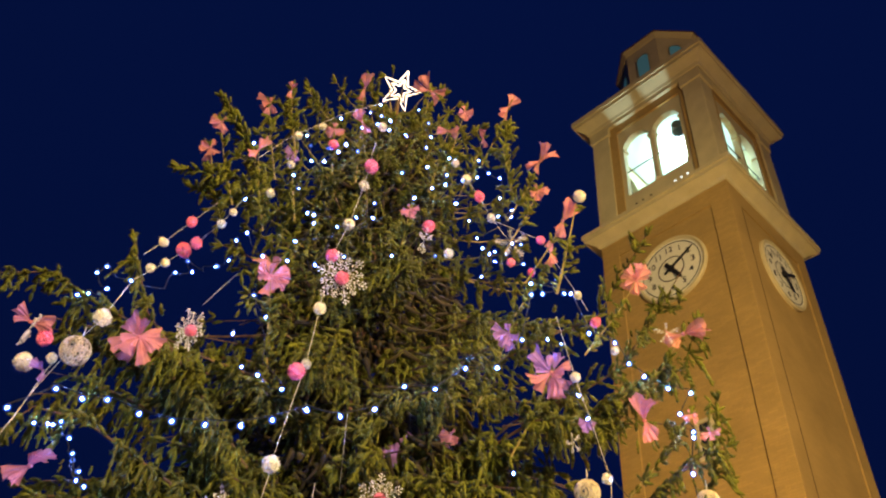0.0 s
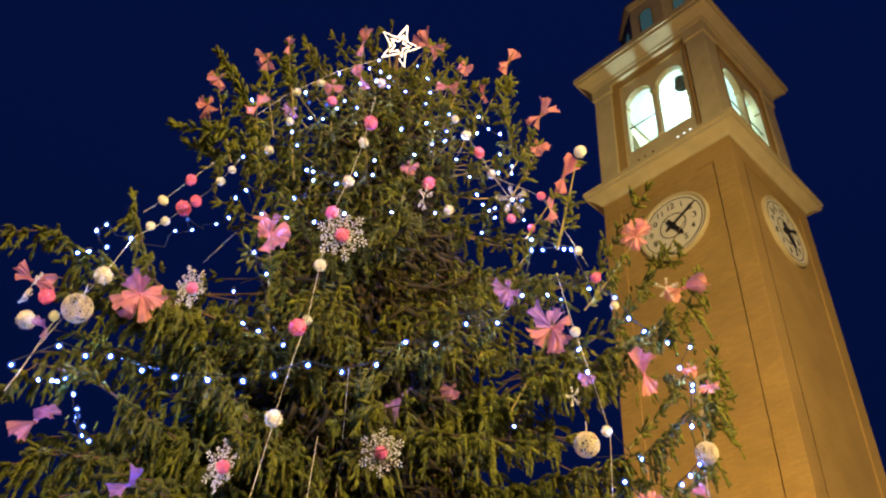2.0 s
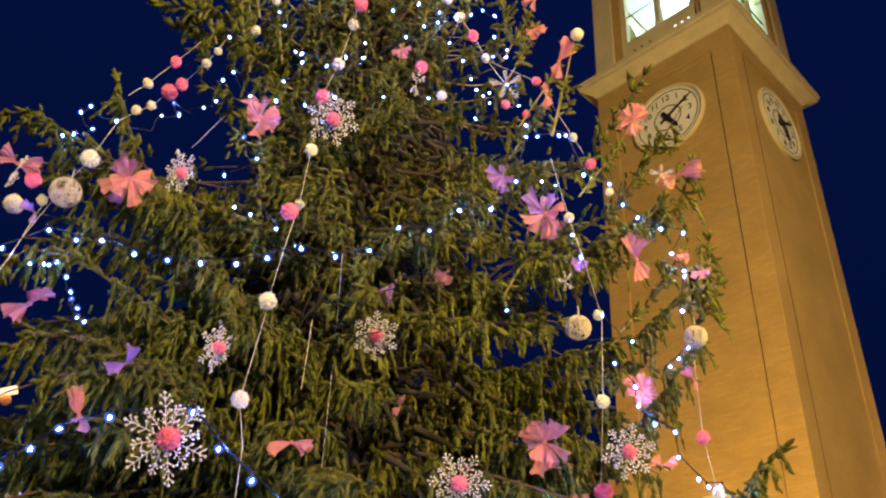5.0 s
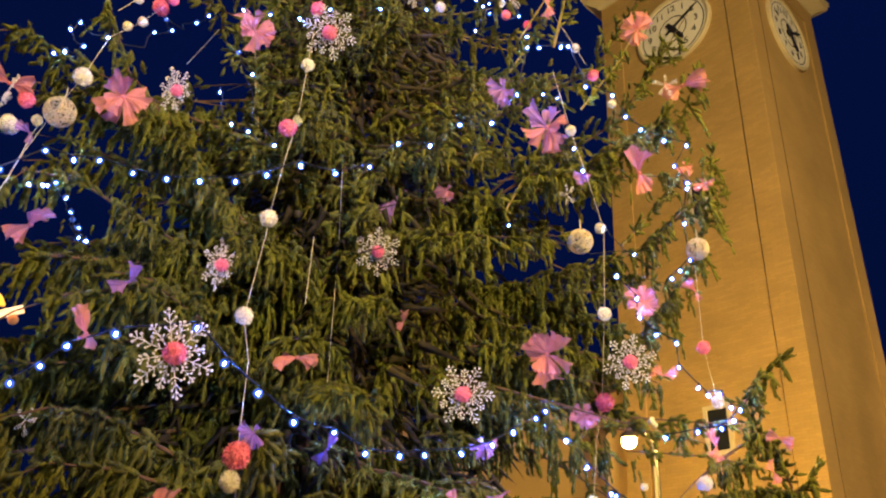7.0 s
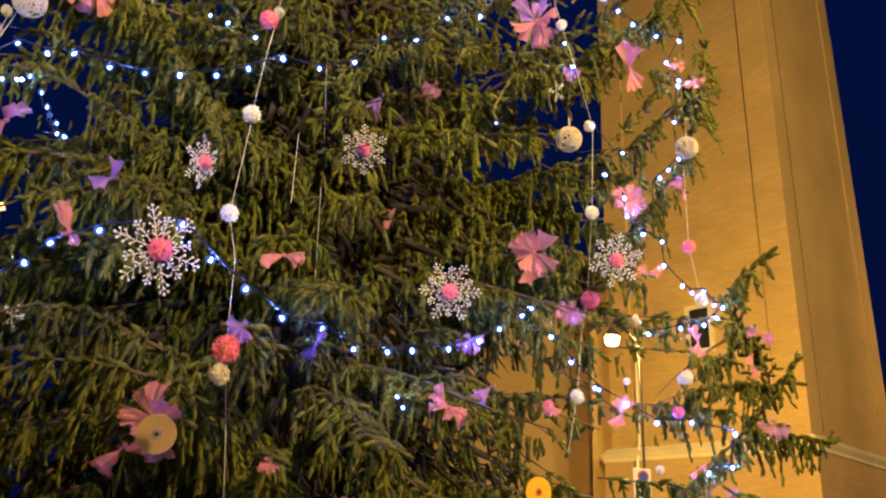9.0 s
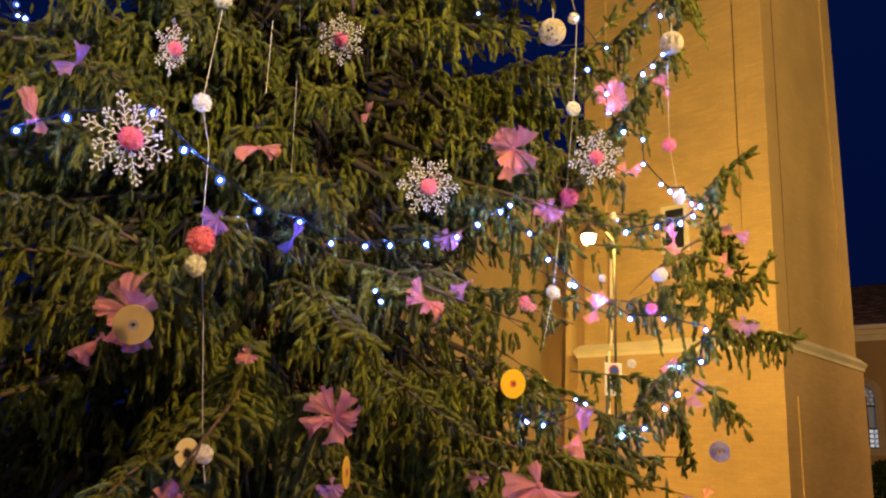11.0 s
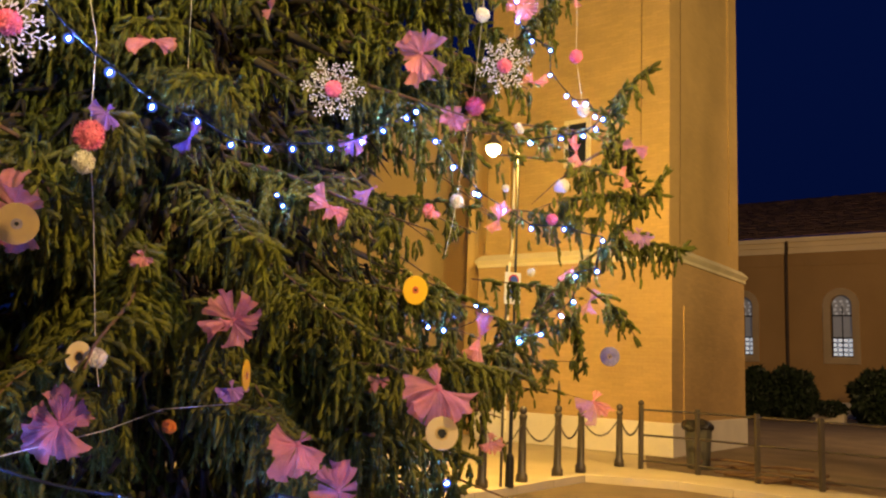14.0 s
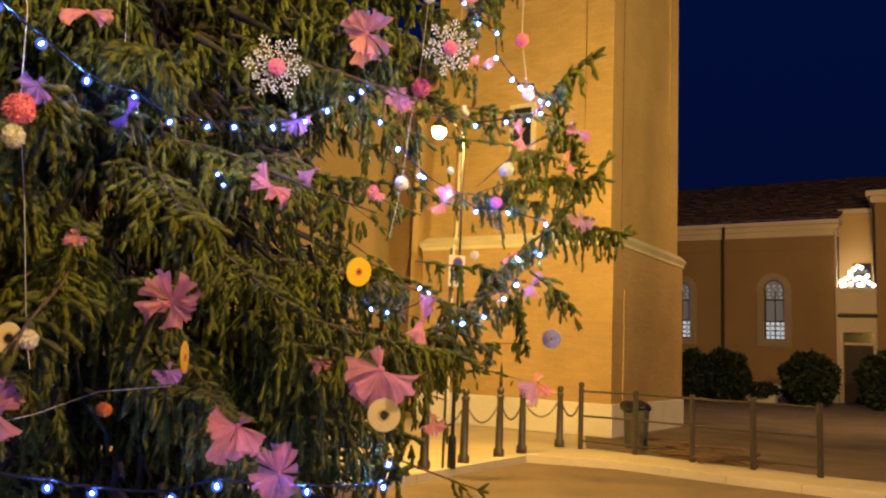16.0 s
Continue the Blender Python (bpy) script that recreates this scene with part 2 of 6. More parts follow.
def cyl(bm, r0, r1, z0, z1, seg=16, x=0, y=0):
    bmesh.ops.create_cone(bm, cap_ends=True, segments=seg, radius1=r0, radius2=r1, depth=z1 - z0, matrix=Matrix.Translation((x, y, (z0 + z1) / 2)))
    return bm


def lathe(bm, profile, seg=20, closed=False):
    """A turned shape; closed: the profile runs round to its start, as a ring does."""
    rings = []
    for r, z in profile:
        rings.append([bm.verts.new((r * math.cos(2 * math.pi * i / seg), r * math.sin(2 * math.pi * i / seg), z)) for i in range(seg)])
    for a, b in zip(rings, rings[1:] + rings[:1] * closed):
        for i in range(seg):
            j = (i + 1) % seg
            bm.faces.new((a[i], a[j], b[j], b[i]))
    if not closed:
        bm.faces.new(rings[0][::-1])
        bm.faces.new(rings[-1])
    return bm


def tube(bm, points, radius, seg=6, taper=1.0):
    """A round tube through the points; taper is the end's radius over the start's."""
    pts = [Vector(p) for p in points]
    prev, n = None, len(pts)
    for i, p in enumerate(pts):
        d = (pts[min(i + 1, n - 1)] - pts[max(i - 1, 0)]).normalized()
        side = d.cross(Vector((0.31, 0.17, 0.93))).normalized()
        up = side.cross(d)
        r = radius * (1 + (taper - 1) * i / max(1, n - 1))
        ring = [bm.verts.new(p + r * (math.cos(2 * math.pi * k / seg) * side + math.sin(2 * math.pi * k / seg) * up)) for k in range(seg)]
        if prev:
            for k in range(seg):
                bm.faces.new((prev[k], prev[(k + 1) % seg], ring[(k + 1) % seg], ring[k]))
        else:
            bm.faces.new(ring[::-1])
        prev = ring
    bm.faces.new(prev)
    return bm


def prism(bm, outline, d0, d1, axis="x"):
    """A flat outline (p, z) pushed from d0 to d1 along the axis."""
    def at(d, p, z):
        return (d, p, z) if axis == "x" else (p, d, z)
    a = [bm.verts.new(at(d0, p, z)) for p, z in outline]
    b = [bm.verts.new(at(d1, p, z)) for p, z in outline]
    k = len(outline)
    bm.faces.new(a)
    bm.faces.new(b[::-1])
    for i in range(k):
        bm.faces.new((a[i], b[i], b[(i + 1) % k], a[(i + 1) % k]))
    bmesh.ops.recalc_face_normals(bm, faces=bm.faces)
    return bm


def arch_outline(p0, p1, z0, spring, n=12):
    c, r = (p0 + p1) / 2, (p1 - p0) / 2
    return [(p0, z0), (p1, z0)] + [(c + r * math.cos(math.pi * i / n), spring + r * math.sin(math.pi * i / n)) for i in range(n + 1)]


def wall_with_arches(bm, p0, p1, z0, z1, arches, d0, d1, axis, n=10):
    """A wall slab with arched openings right through it: upright strips between and stepped strips over the arches."""
    edges = sorted(arches)
    last = p0
    def slab(a, b, lo, hi):
        if b - a > 1e-4 and hi - lo > 1e-4:
            box(bm, *((d0, a, lo, d1, b, hi) if axis == "x" else (a, d0, lo, b, d1, hi)))
    for a, b, sill, spring in edges:
        slab(last, a, z0, z1)
        slab(a, b, z0, sill)
        c, r = (a + b) / 2, (b - a) / 2
        for side in (-1, 1):
            pts = [(c + side * r * math.cos(math.pi / 2 * i / n), spring + r * math.sin(math.pi / 2 * i / n)) for i in range(n + 1)]
            prism(bm, pts + [(c, z1), (c + side * r, z1)], d0, d1, axis)
        last = b
    slab(last, p1, z0, z1)
    return bm


def ring_band(bm, s, o0, o1, z0, z1):
    """A square collar round a square tower of side s: its underside set o0 out, its top o1 out."""
    lo = [(-o0, -o0), (s + o0, -o0), (s + o0, s + o0), (-o0, s + o0)]
    hi = [(-o1, -o1), (s + o1, -o1), (s + o1, s + o1), (-o1, s + o1)]
    a = [bm.verts.new((x, y, z0)) for x, y in lo]
    b = [bm.verts.new((x, y, z1)) for x, y in hi]
    bm.faces.new(a[::-1])
    bm.faces.new(b)
    for i in range(4):
        bm.faces.new((a[i], a[(i + 1) % 4], b[(i + 1) % 4], b[i]))
    return bm


def text_mesh(body, size, depth, mat):
    cu = bpy.data.curves.new("lettering", "FONT")
    cu.body, cu.size, cu.extrude, cu.align_x, cu.align_y = body, size, depth, "CENTER", "CENTER"
    cu.resolution_u = 3
    tmp = bpy.data.objects.new("lettering", cu)
    me = bpy.data.meshes.new_from_object(tmp)
    bpy.data.objects.remove(tmp)
    me.materials.clear()
    me.materials.append(mat)
    return me


# ---- ground ----
U, V = Vector((math.cos(radians(40.5)), math.sin(radians(40.5)), 0)), Vector((-math.sin(radians(40.5)), math.cos(radians(40.5)), 0))


def sheet(name, outline, z, depth, mat, label, category):
    bm = bmesh.new()
    top = [bm.verts.new((p[0], p[1], z)) for p in outline]
    low = [bm.verts.new((p[0], p[1], z - depth)) for p in outline]
    bm.faces.new(top)
    for i in range(len(top)):
        bm.faces.new((top[i], low[i], low[(i + 1) % len(top)], top[(i + 1) % len(top)]))
    bmesh.ops.recalc_face_normals(bm, faces=bm.faces)
    return tagged(part(name, bm, mat), label, category, kind="structure")


sheet("ground", [(-900, -900), (900, -900), (900, 900), (-900, 900)], -0.10, 0.3, M_ASPHALT, "dark worn asphalt of the square with stains", "ground")
CORNER = Vector((5.01, 12.06, 0))
KERB_LEFT = [CORNER - U * 22, CORNER]
KERB_RIGHT = [CORNER, Vector((6.20, 11.35, 0)), Vector((7.12, 9.95, 0)), Vector((8.31, 8.40, 0)), Vector((8.31, 8.40, 0)) - V * 14]
edge = KERB_LEFT + KERB_RIGHT[1:]
sheet("pavement", [*edge, edge[-1] + U * 60, edge[-1] + U * 60 + V * 90, KERB_LEFT[0] + V * 75], -0.004, 0.12, M_PAVING, "pale stone pavement round the bell tower", "pavement")
RAIL0 = Vector((6.41, 13.02, 0))
sheet("yard", [RAIL0 + V * 2.5 + U * 6.0, RAIL0 + U * 0.25, Vector((8.9, 9.9, 0)), Vector((8.9, 9.9, 0)) - V * 12, Vector((8.9, 9.9, 0)) - V * 12 + U * 45, RAIL0 + V * 40 + U * 34, RAIL0 + V * 40 + U * 6], 0.004, 0.02, M_ASPHALT, "dark asphalt yard in front of the church", "yard")

kerb = thing("kerb", Matrix(), "pale stone kerb in long blocks at the road's edge", "kerb", kind="structure")


def kerb_run(points):
    for a, b in zip(points, points[1:]):
        d = b - a
        n = max(1, round(d.length / 1.05))
        t = d.normalized()
        s = Vector((-t.y, t.x, 0))
        if s.dot(Vector((6, 16, 0)) - a) < 0:
            s = -s
        for i in range(n):
            p, q = a + d * (i / n) + t * 0.006, a + d * ((i + 1) / n) - t * 0.006
            bm = bmesh.new()
            lo, hi = random.uniform(-0.004, 0.004), 0.012 + random.uniform(-0.003, 0.003)
            v = [bm.verts.new((*w.to_2d(), z)) for z in (-0.12, hi) for w in (p - s * 0.02, q - s * 0.02, q + s * 0.20, p + s * 0.20)]
            for f in ((0, 1, 5, 4), (1, 2, 6, 5), (2, 3, 7, 6), (3, 0, 4, 7), (4, 5, 6, 7)):
                bm.faces.new([v[k] for k in f])
            bmesh.ops.recalc_face_normals(bm, faces=bm.faces)
            part("kerb_stone", bm, M_KERB, kerb)


kerb_run([CORNER - U * 8, CORNER])
kerb_run(KERB_RIGHT[:4] + [KERB_RIGHT[3] - V * 5])

# ---- bell tower: local x along the side face, local y along the face with the lamp, side 4.5 m ----
S = 4.5
tower = thing("bell_tower", pose(7.983, 15.009, 0, 0, 0, 40.5), "tall square brick bell tower with clocks and a lit belfry", "bell tower", kind="structure")
bm = bmesh.new()
box(bm, -0.10, -0.10, 0.66, S + 0.10, S + 0.10, 3.90)
part("base_wall", bm, M_BRICK_BASE, tower, "worn lower brickwork")
part("plinth", boxed(-0.14, -0.14, 0, S + 0.14, S + 0.14, 0.66, bevel=0.02), M_PLINTH, tower, "white plastered plinth")
bm = ring_band(bmesh.new(), S, 0.13, 0.13, 3.90, 3.97)
ring_band(bm, S, 0.13, 0.19, 3.97, 4.06)
ring_band(bm, S, 0.19, 0.05, 4.06, 4.20)
part("string_course", bm, M_STONE, tower, "pale stone string course")
# core behind the sunk panels, and the pilasters that frame them
core = bmesh.new()
box(core, 0.045, 0.045, 4.1, S - 0.045, S - 0.045, 20.3)
part("shaft_core", core, M_BRICK_A, tower)
for x in (0, 1):
    for y in (0, 1):
        w = 0.62
        part("corner_pilaster", boxed(x * (S - w), y * (S - w), 4.15, x * (S - w) + w, y * (S - w) + w, 20.25, bevel=0.01), M_BRICK_A, tower)
for name, a in (("frieze", (0.004, w, 19.53, 0.14, S - w, 20.25)), ("frieze", (w, 0.004, 19.53, S - w, 0.14, 20.25)), ("frieze", (w, S - 0.14, 19.53, S - w, S - 0.004, 20.25)), ("frieze", (S - 0.14, w, 19.53, S - 0.004, S - w, 20.25))):
    part(name, boxed(*a), M_BRICK_A, tower)
for name, a in (("apron", (0.004, w, 4.2, 0.14, S - w, 4.75)), ("apron", (w, 0.004, 4.2, S - w, 0.14, 4.75))):
    part(name, boxed(*a), M_BRICK_A, tower)
# the faces that look along the road carry the smoother brickwork
for ob in tower.children:
    if ob.name.split(".")[0] in ("shaft_core", "corner_pilaster", "frieze", "apron"):
        ob.data.materials.append(M_BRICK_B)
        for f in ob.data.polygons:
            f.material_index = 1 if abs(f.normal.y) > 0.5 else 0
# cable down the panel edges
for pts in (([(0.036, 0.635, 19.4), (0.036, 0.635, 12), (0.036, 0.635, 4.8)]), ([(0.60, -0.012, 19.4), (0.60, -0.012, 12), (0.56, -0.012, 4.3)])):
    part("lightning_cable", tube(bmesh.new(), pts, 0.009, 5), M_JOINT, tower, "thin dark cable")
part("drain_pipe", tube(bmesh.new(), [(0.50, -0.118, 0.7), (0.50, -0.118, 3.0)], 0.014, 8), M_BRICK_B, tower, "thin pipe in the colour of the wall")
part("drain_pipe", tube(bmesh.new(), [(-0.16, 3.72, 0.2), (-0.16, 3.72, 3.9), (-0.06, 3.72, 4.3), (-0.06, 3.72, 6.6)], 0.03, 8), M_PLINTH, tower, "thin pale pipe")


def slit_window(y0, y1, z0, z1):
    win = new("window")
    win.parent = tower
    e = 0.09
    bm = bmesh.new()
    box(bm, -0.03, y0 - e, z1, 0.16, y1 + e, z1 + e)
    box(bm, -0.03, y0 - e, z0 - e, 0.16, y1 + e, z0)
    box(bm, -0.03, y0 - e, z0, 0.16, y0, z1)
    box(bm, -0.03, y1, z0, 0.16, y1 + e, z1)
    part("window_frame", bm, M_STONE, win, "pale stone frame")
    part("pane", boxed(0.012, y0, z0, 0.04, y1, z1), M_GLASSDARK, win)


slit_window(1.90, 2.36, 6.18, 7.08)
slit_window(1.84, 2.16, 11.85, 12.75)

# cornice under the bell chamber
bm = ring_band(bmesh.new(), S, 0.04, 0.10, 20.18, 20.28)
ring_band(bm, S, 0.10, 0.36, 20.28, 20.42)
ring_band(bm, S, 0.40, 0.40, 20.42, 20.56)
ring_band(bm, S, 0.45, 0.45, 20.56, 20.72)
ring_band(bm, S, 0.45, 0.10, 20.72, 21.02)
part("cornice", bm, M_STONE, tower, "pale stepped stone cornice")


def clock(m, label):
    c = new("clock")
    c.parent = tower
    c.matrix_basis = m
    c["label"] = label
    R = 1.13
    bm = bmesh.new()
    lathe(bm, [(R - 0.06, -0.02), (R + 0.02, -0.02), (R + 0.02, 0.07), (R - 0.03, 0.10), (R - 0.10, 0.07), (R - 0.10, 0.03)], 48, True)
    part("rim", bm, M_STONE, c, "pale stone rim")
    part("dial", cyl(bmesh.new(), R - 0.08, R - 0.08, 0.02, 0.05, 48), M_DIAL, c, "off-white dial")
    for r, wd in ((0.95, 0.014), (0.42, 0.016)):
        bm = bmesh.new()
        lathe(bm, [(r - wd, 0.045), (r + wd, 0.045), (r + wd, 0.056), (r - wd, 0.056)], 48, True)
        part("ring", bm, M_BLACK, c)
    for h in range(1, 13):
        a = radians(90 - 30 * h)
        ob = new("numeral", text_mesh(str(h), 0.29, 0.006, M_BLACK))
        ob.parent = c
        ob.matrix_basis = pose(0.72 * math.cos(a), 0.72 * math.sin(a), 0.056)
    for name, deg, ln, wd in (("minute_hand", 60, 0.95, 0.045), ("hour_hand", 148, 0.62, 0.07)):
        bm = bmesh.new()
        a = radians(90 - deg)
        d, s = Vector((math.cos(a), math.sin(a), 0)), Vector((-math.sin(a), math.cos(a), 0))
        o = [d * -0.25 + s * wd, d * ln * 0.8 + s * wd * 0.9, d * ln, d * ln * 0.8 - s * wd * 0.9, d * -0.25 - s * wd]
        z0 = 0.08 if deg < 90 else 0.10
        lo = [bm.verts.new(p + Vector((0, 0, z0))) for p in o]
        hi = [bm.verts.new(p + Vector((0, 0, z0 + 0.015))) for p in o]
        bm.faces.new(hi)
        bm.faces.new(lo[::-1])
        for i in range(5):
            bm.faces.new((lo[i], lo[(i + 1) % 5], hi[(i + 1) % 5], hi[i]))
        bmesh.ops.recalc_face_normals(bm, faces=bm.faces)
        part(name, bm, M_BLACK, c)
    part("hub", cyl(bmesh.new(), 0.11, 0.09, 0.05, 0.13, 20), M_BLACK, c)


clock(Matrix(((0, 0, -1, 0.03), (-1, 0, 0, 2.18), (0, 1, 0, 17.92), (0, 0, 0, 1))), "round white clock with black numerals")
clock(Matrix(((1, 0, 0, 2.33), (0, 0, -1, 0.03), (0, 1, 0, 17.98), (0, 0, 0, 1))), "round white clock with black numerals")

# bell chamber
Z0, Z1 = 21.0, 25.80
for x in (0, 1):
    for y in (0, 1):
        w = 0.70
        bm = boxed(x * (S - w), y * (S - w), Z0, x * (S - w) + w, y * (S - w) + w, 25.55, bevel=0.012)
        box(bm, x * (S - w) - 0.06, y * (S - w) - 0.06, 25.45, x * (S - w) + w + 0.06, y * (S - w) + w + 0.06, 25.82, bevel=0.02)
        box(bm, x * (S - w) - 0.04, y * (S - w) - 0.04, Z0, x * (S - w) + w + 0.04, y * (S - w) + w + 0.04, 21.16, bevel=0.02)
        part("belfry_pillar", bm, M_STONE, tower, "pale corner pillar")
arches = [(1.05, 2.11, 22.00, 24.38), (2.27, 3.33, 22.00, 24.38)]
arches2 = [(1.14, 2.20, 22.00, 24.38), (2.36, 3.42, 22.00, 24.38)]
for axis, d0, d1, ar in (("x", 0.13, 0.34, arches), ("y", 0.13, 0.34, arches2), ("x", S - 0.34, S - 0.13, arches), ("y", S - 0.34, S - 0.13, arches2)):
    p0_, p1_ = ar[0][0] - 0.17, ar[1][1] + 0.17
    bm = wall_with_arches(bmesh.new(), p0_, p1_, Z0, 25.42, ar, d0, d1, axis)
    part("belfry_wall", bm, M_STONE, tower, "pale wall with twin arched openings")
    # brown brick border round the sunk pale panel
    f0, f1 = (0.07, 0.34) if d0 < 1 else (S - 0.34, S - 0.07)
    bm = bmesh.new()
    for a_, b_, lo_, hi_ in ((0.70, p0_, Z0, Z1), (p1_, S - 0.70, Z0, Z1), (p0_, p1_, 25.42, Z1)):
        box(bm, *((f0, a_, lo_, f1, b_, hi_) if axis == "x" else (a_, f0, lo_, b_, f1, hi_)))
    part("belfry_border", bm, M_BRICK_A, tower, "brown brick border round the arches")
    bm = bmesh.new()
    for a_ in (ar[0][0], ar[0][1], ar[1][0], ar[1][1]):
        sg_ = 1 if a_ in (ar[0][0], ar[1][0]) else -1
        u0, u1 = sorted((a_, a_ + 0.07 * sg_))
        box(bm, *((d0 - 0.03, u0, 24.26, d1, u1, 24.38) if axis == "x" else (u0, d0 - 0.03, 24.26, u1, d1, 24.38)), bevel=0.012)
    part("impost", bm, M_STONE, tower, "small pale impost blocks")
    c = (ar[0][1] + ar[1][0]) / 2
    bm = lathe(bmesh.new(), [(0.13, 22.01), (0.13, 22.10), (0.085, 22.15), (0.075, 24.05), (0.11, 24.15), (0.14, 24.36)], 16)
    mid = (d0 + d1) / 2
    col = part("column", bm, M_STONE, tower, "slender stone column", True)
    off = -0.04 if d0 < 1 else 0.04
    col.location = (mid + off, c, 0) if axis == "x" else (c, mid + off, 0)
    bm = bmesh.new()
    for a in ar:
        z = 23.26
        tube(bm, [(mid, a[0], z), (mid, a[1], z)] if axis == "x" else [(a[0], mid, z), (a[1], mid, z)], 0.022, 6)
    part("safety_rail", bm, M_IRON, tower, "thin iron safety rail")
bm = boxed(0.45, 0.45, 20.9, S - 0.45, S - 0.45, 21.3)
part("belfry_floor", bm, M_PLASTER, tower)
part("belfry_ceiling", boxed(0.4, 0.4, 25.45, S - 0.4, S - 0.4, 25.8), M_PLASTER, tower, "white plastered ceiling")
# bell on its beam, with a drum loudspeaker
bell = new("bell")
bell.parent = tower
bell.matrix_basis = pose(1.55, 1.45, 0)
part("bell_body", lathe(bmesh.new(), [(0.42, 22.15), (0.40, 22.25), (0.30, 22.5), (0.24, 22.9), (0.16, 23.05), (0.05, 23.1)], 24), M_IRON, bell, "dark bronze bell", True)
part("headstock", boxed(-0.5, -0.08, 23.1, 0.5, 0.08, 23.35, bevel=0.02), M_IRON, bell)
part("post", boxed(-0.06, -0.06, 21.3, 0.06, 0.06, 22.2), M_IRON, bell)
part("loudspeaker", cyl(bmesh.new(), 0.23, 0.19, 24.25, 24.65, 20, 0.62, 1.42), M_BIN, tower, "grey round loudspeaker in the arch")
for y in (1.1, 1.32, 1.55, 2.45, 2.75, 3.0):
    part("belfry_spotlight", lathe(bmesh.new(), [(0.02, 21.3), (0.035, 21.34), (0.04, 21.42), (0.015, 21.44)], 10), M_SPOTGLASS if y < 2 else M_IRON, tower).location = (-0.02, y, -0.14)
# top cornice
bm = ring_band(bmesh.new(), S, 0.06, 0.06, 25.80, 25.98)
ring_band(bm, S, 0.10, 0.14, 25.98, 26.10)
ring_band(bm, S, 0.14, 0.42, 26.10, 26.34)
ring_band(bm, S, 0.46, 0.46, 26.34, 26.50)
ring_band(bm, S, 0.52, 0.52, 26.50, 26.72)
ring_band(bm, S, 0.52, -0.3, 26.72, 27.05)
part("top_cornice", bm, M_STONE, tower, "wide pale stone cornice")
# eight-sided lantern
lan = new("lantern")
lan.parent = tower
lan.matrix_basis = pose(S / 2, S / 2, 0)
RO = 1.80
bm = bmesh.new()
for z0, z1, r0, r1 in ((26.9, 27.25, RO + 0.1, RO + 0.1), (27.25, 30.3, RO, RO), (30.3, 30.5, RO + 0.04, RO + 0.16)):
    bmesh.ops.create_cone(bm, cap_ends=True, segments=8, radius1=r0, radius2=r1, depth=z1 - z0, matrix=Matrix.Translation((0, 0, (z0 + z1) / 2)) @ Matrix.Rotation(radians(22.5), 4, "Z"))
part("lantern_wall", bm, M_STONE, lan, "pale eight-sided lantern wall")
bm = bmesh.new()
bmesh.ops.create_cone(bm, cap_ends=True, segments=8, radius1=RO + 0.22, radius2=0.1, depth=1.7, matrix=Matrix.Translation((0, 0, 31.35)) @ Matrix.Rotation(radians(22.5), 4, "Z"))
part("lantern_roof", bm, M_ROOFTILE, lan, "dark brown tiled roof")
for k in range(8):
    a = radians(45 * k)
    ap = RO * math.cos(radians(22.5))
    bm = prism(bmesh.new(), arch_outline(-0.25, 0.25, 28.35, 29.45), ap + 0.004, ap + 0.02, "x")
    ob = part("lantern_window", bm, M_TEAL, lan, "dim teal lit arched pane")
    ob.matrix_basis = Matrix.Rotation(a, 4, "Z")
    bm = bmesh.new()
    outer, inner = arch_outline(-0.31, 0.31, 28.27, 29.45), arch_outline(-0.25, 0.25, 28.35, 29.45)
    va = [bm.verts.new((ap + 0.035, p, z)) for p, z in outer]
    vb = [bm.verts.new((ap + 0.035, p, z)) for p, z in inner]
    for i in range(len(va)):
        j = (i + 1) % len(va)
        bm.faces.new((va[i], va[j], vb[j], vb[i]))
    bmesh.ops.solidify(bm, geom=bm.faces[:], thickness=0.035)
    part("window_trim", bm, M_STONE, lan).matrix_basis = Matrix.Rotation(a, 4, "Z")

# building behind the tower, lit by its lamp
def local(ob, m=pose(7.983, 15.009, 0, 0, 0, 40.5)):
    ob.matrix_basis = m
    return ob


tagged(local(part("wall_back", boxed(2.6, 4.7, 0, 3.0, 24.0, 9.5), M_YELLOW)), "ochre rendered wall behind the bell tower", "wall", kind="structure")
tagged(local(part("wall_link", boxed(0.55, 4.52, 0, 2.6, 5.4, 8.2), M_YELLOW)), "ochre side wall against the bell tower", "wall", kind="structure")

# ---- church ----
church = thing("church", pose(29.7, 32.7, 0, 0, 0, 40.5), "long brown brick church with pale eaves and arched windows", "church", kind="structure")
# local y runs along the nave (left is plus), local x goes away from the yard
EAVE = 8.92
bm = wall_with_arches(bmesh.new(), 0.0, 26.0, 0.0, 8.15, [(2.42, 3.40, 2.94, 5.49), (7.15, 8.13, 2.94, 5.49)], 0.0, 0.5, "x")
part("nave_wall", bm, M_CHURCH, church, "brown brick nave wall")
part("wall_panel_band", boxed(-0.05, 0.25, 7.5, 0.0, 5.2, 8.15), M_CHURCH, church)
part("wall_panel_band", boxed(-0.05, 5.6, 7.5, 0.0, 26.0, 8.15), M_CHURCH, church)
part("plinth", boxed(-0.08, 0.0, 0.0, 0.0, 26.0, 0.75), M_PLINTH, church, "pale plinth")
bm = boxed(-0.10, -0.05, 8.15, 0.5, 26.0, 8.45)
box(bm, -0.22, -0.12, 8.45, 0.5, 26.0, 8.70)
box(bm, -0.40, -0.20, 8.70, 0.5, 26.0, EAVE)
part("eaves_moulding", bm, M_CREAM, church, "pale stepped eaves moulding")
bm = bmesh.new()
rows = 30
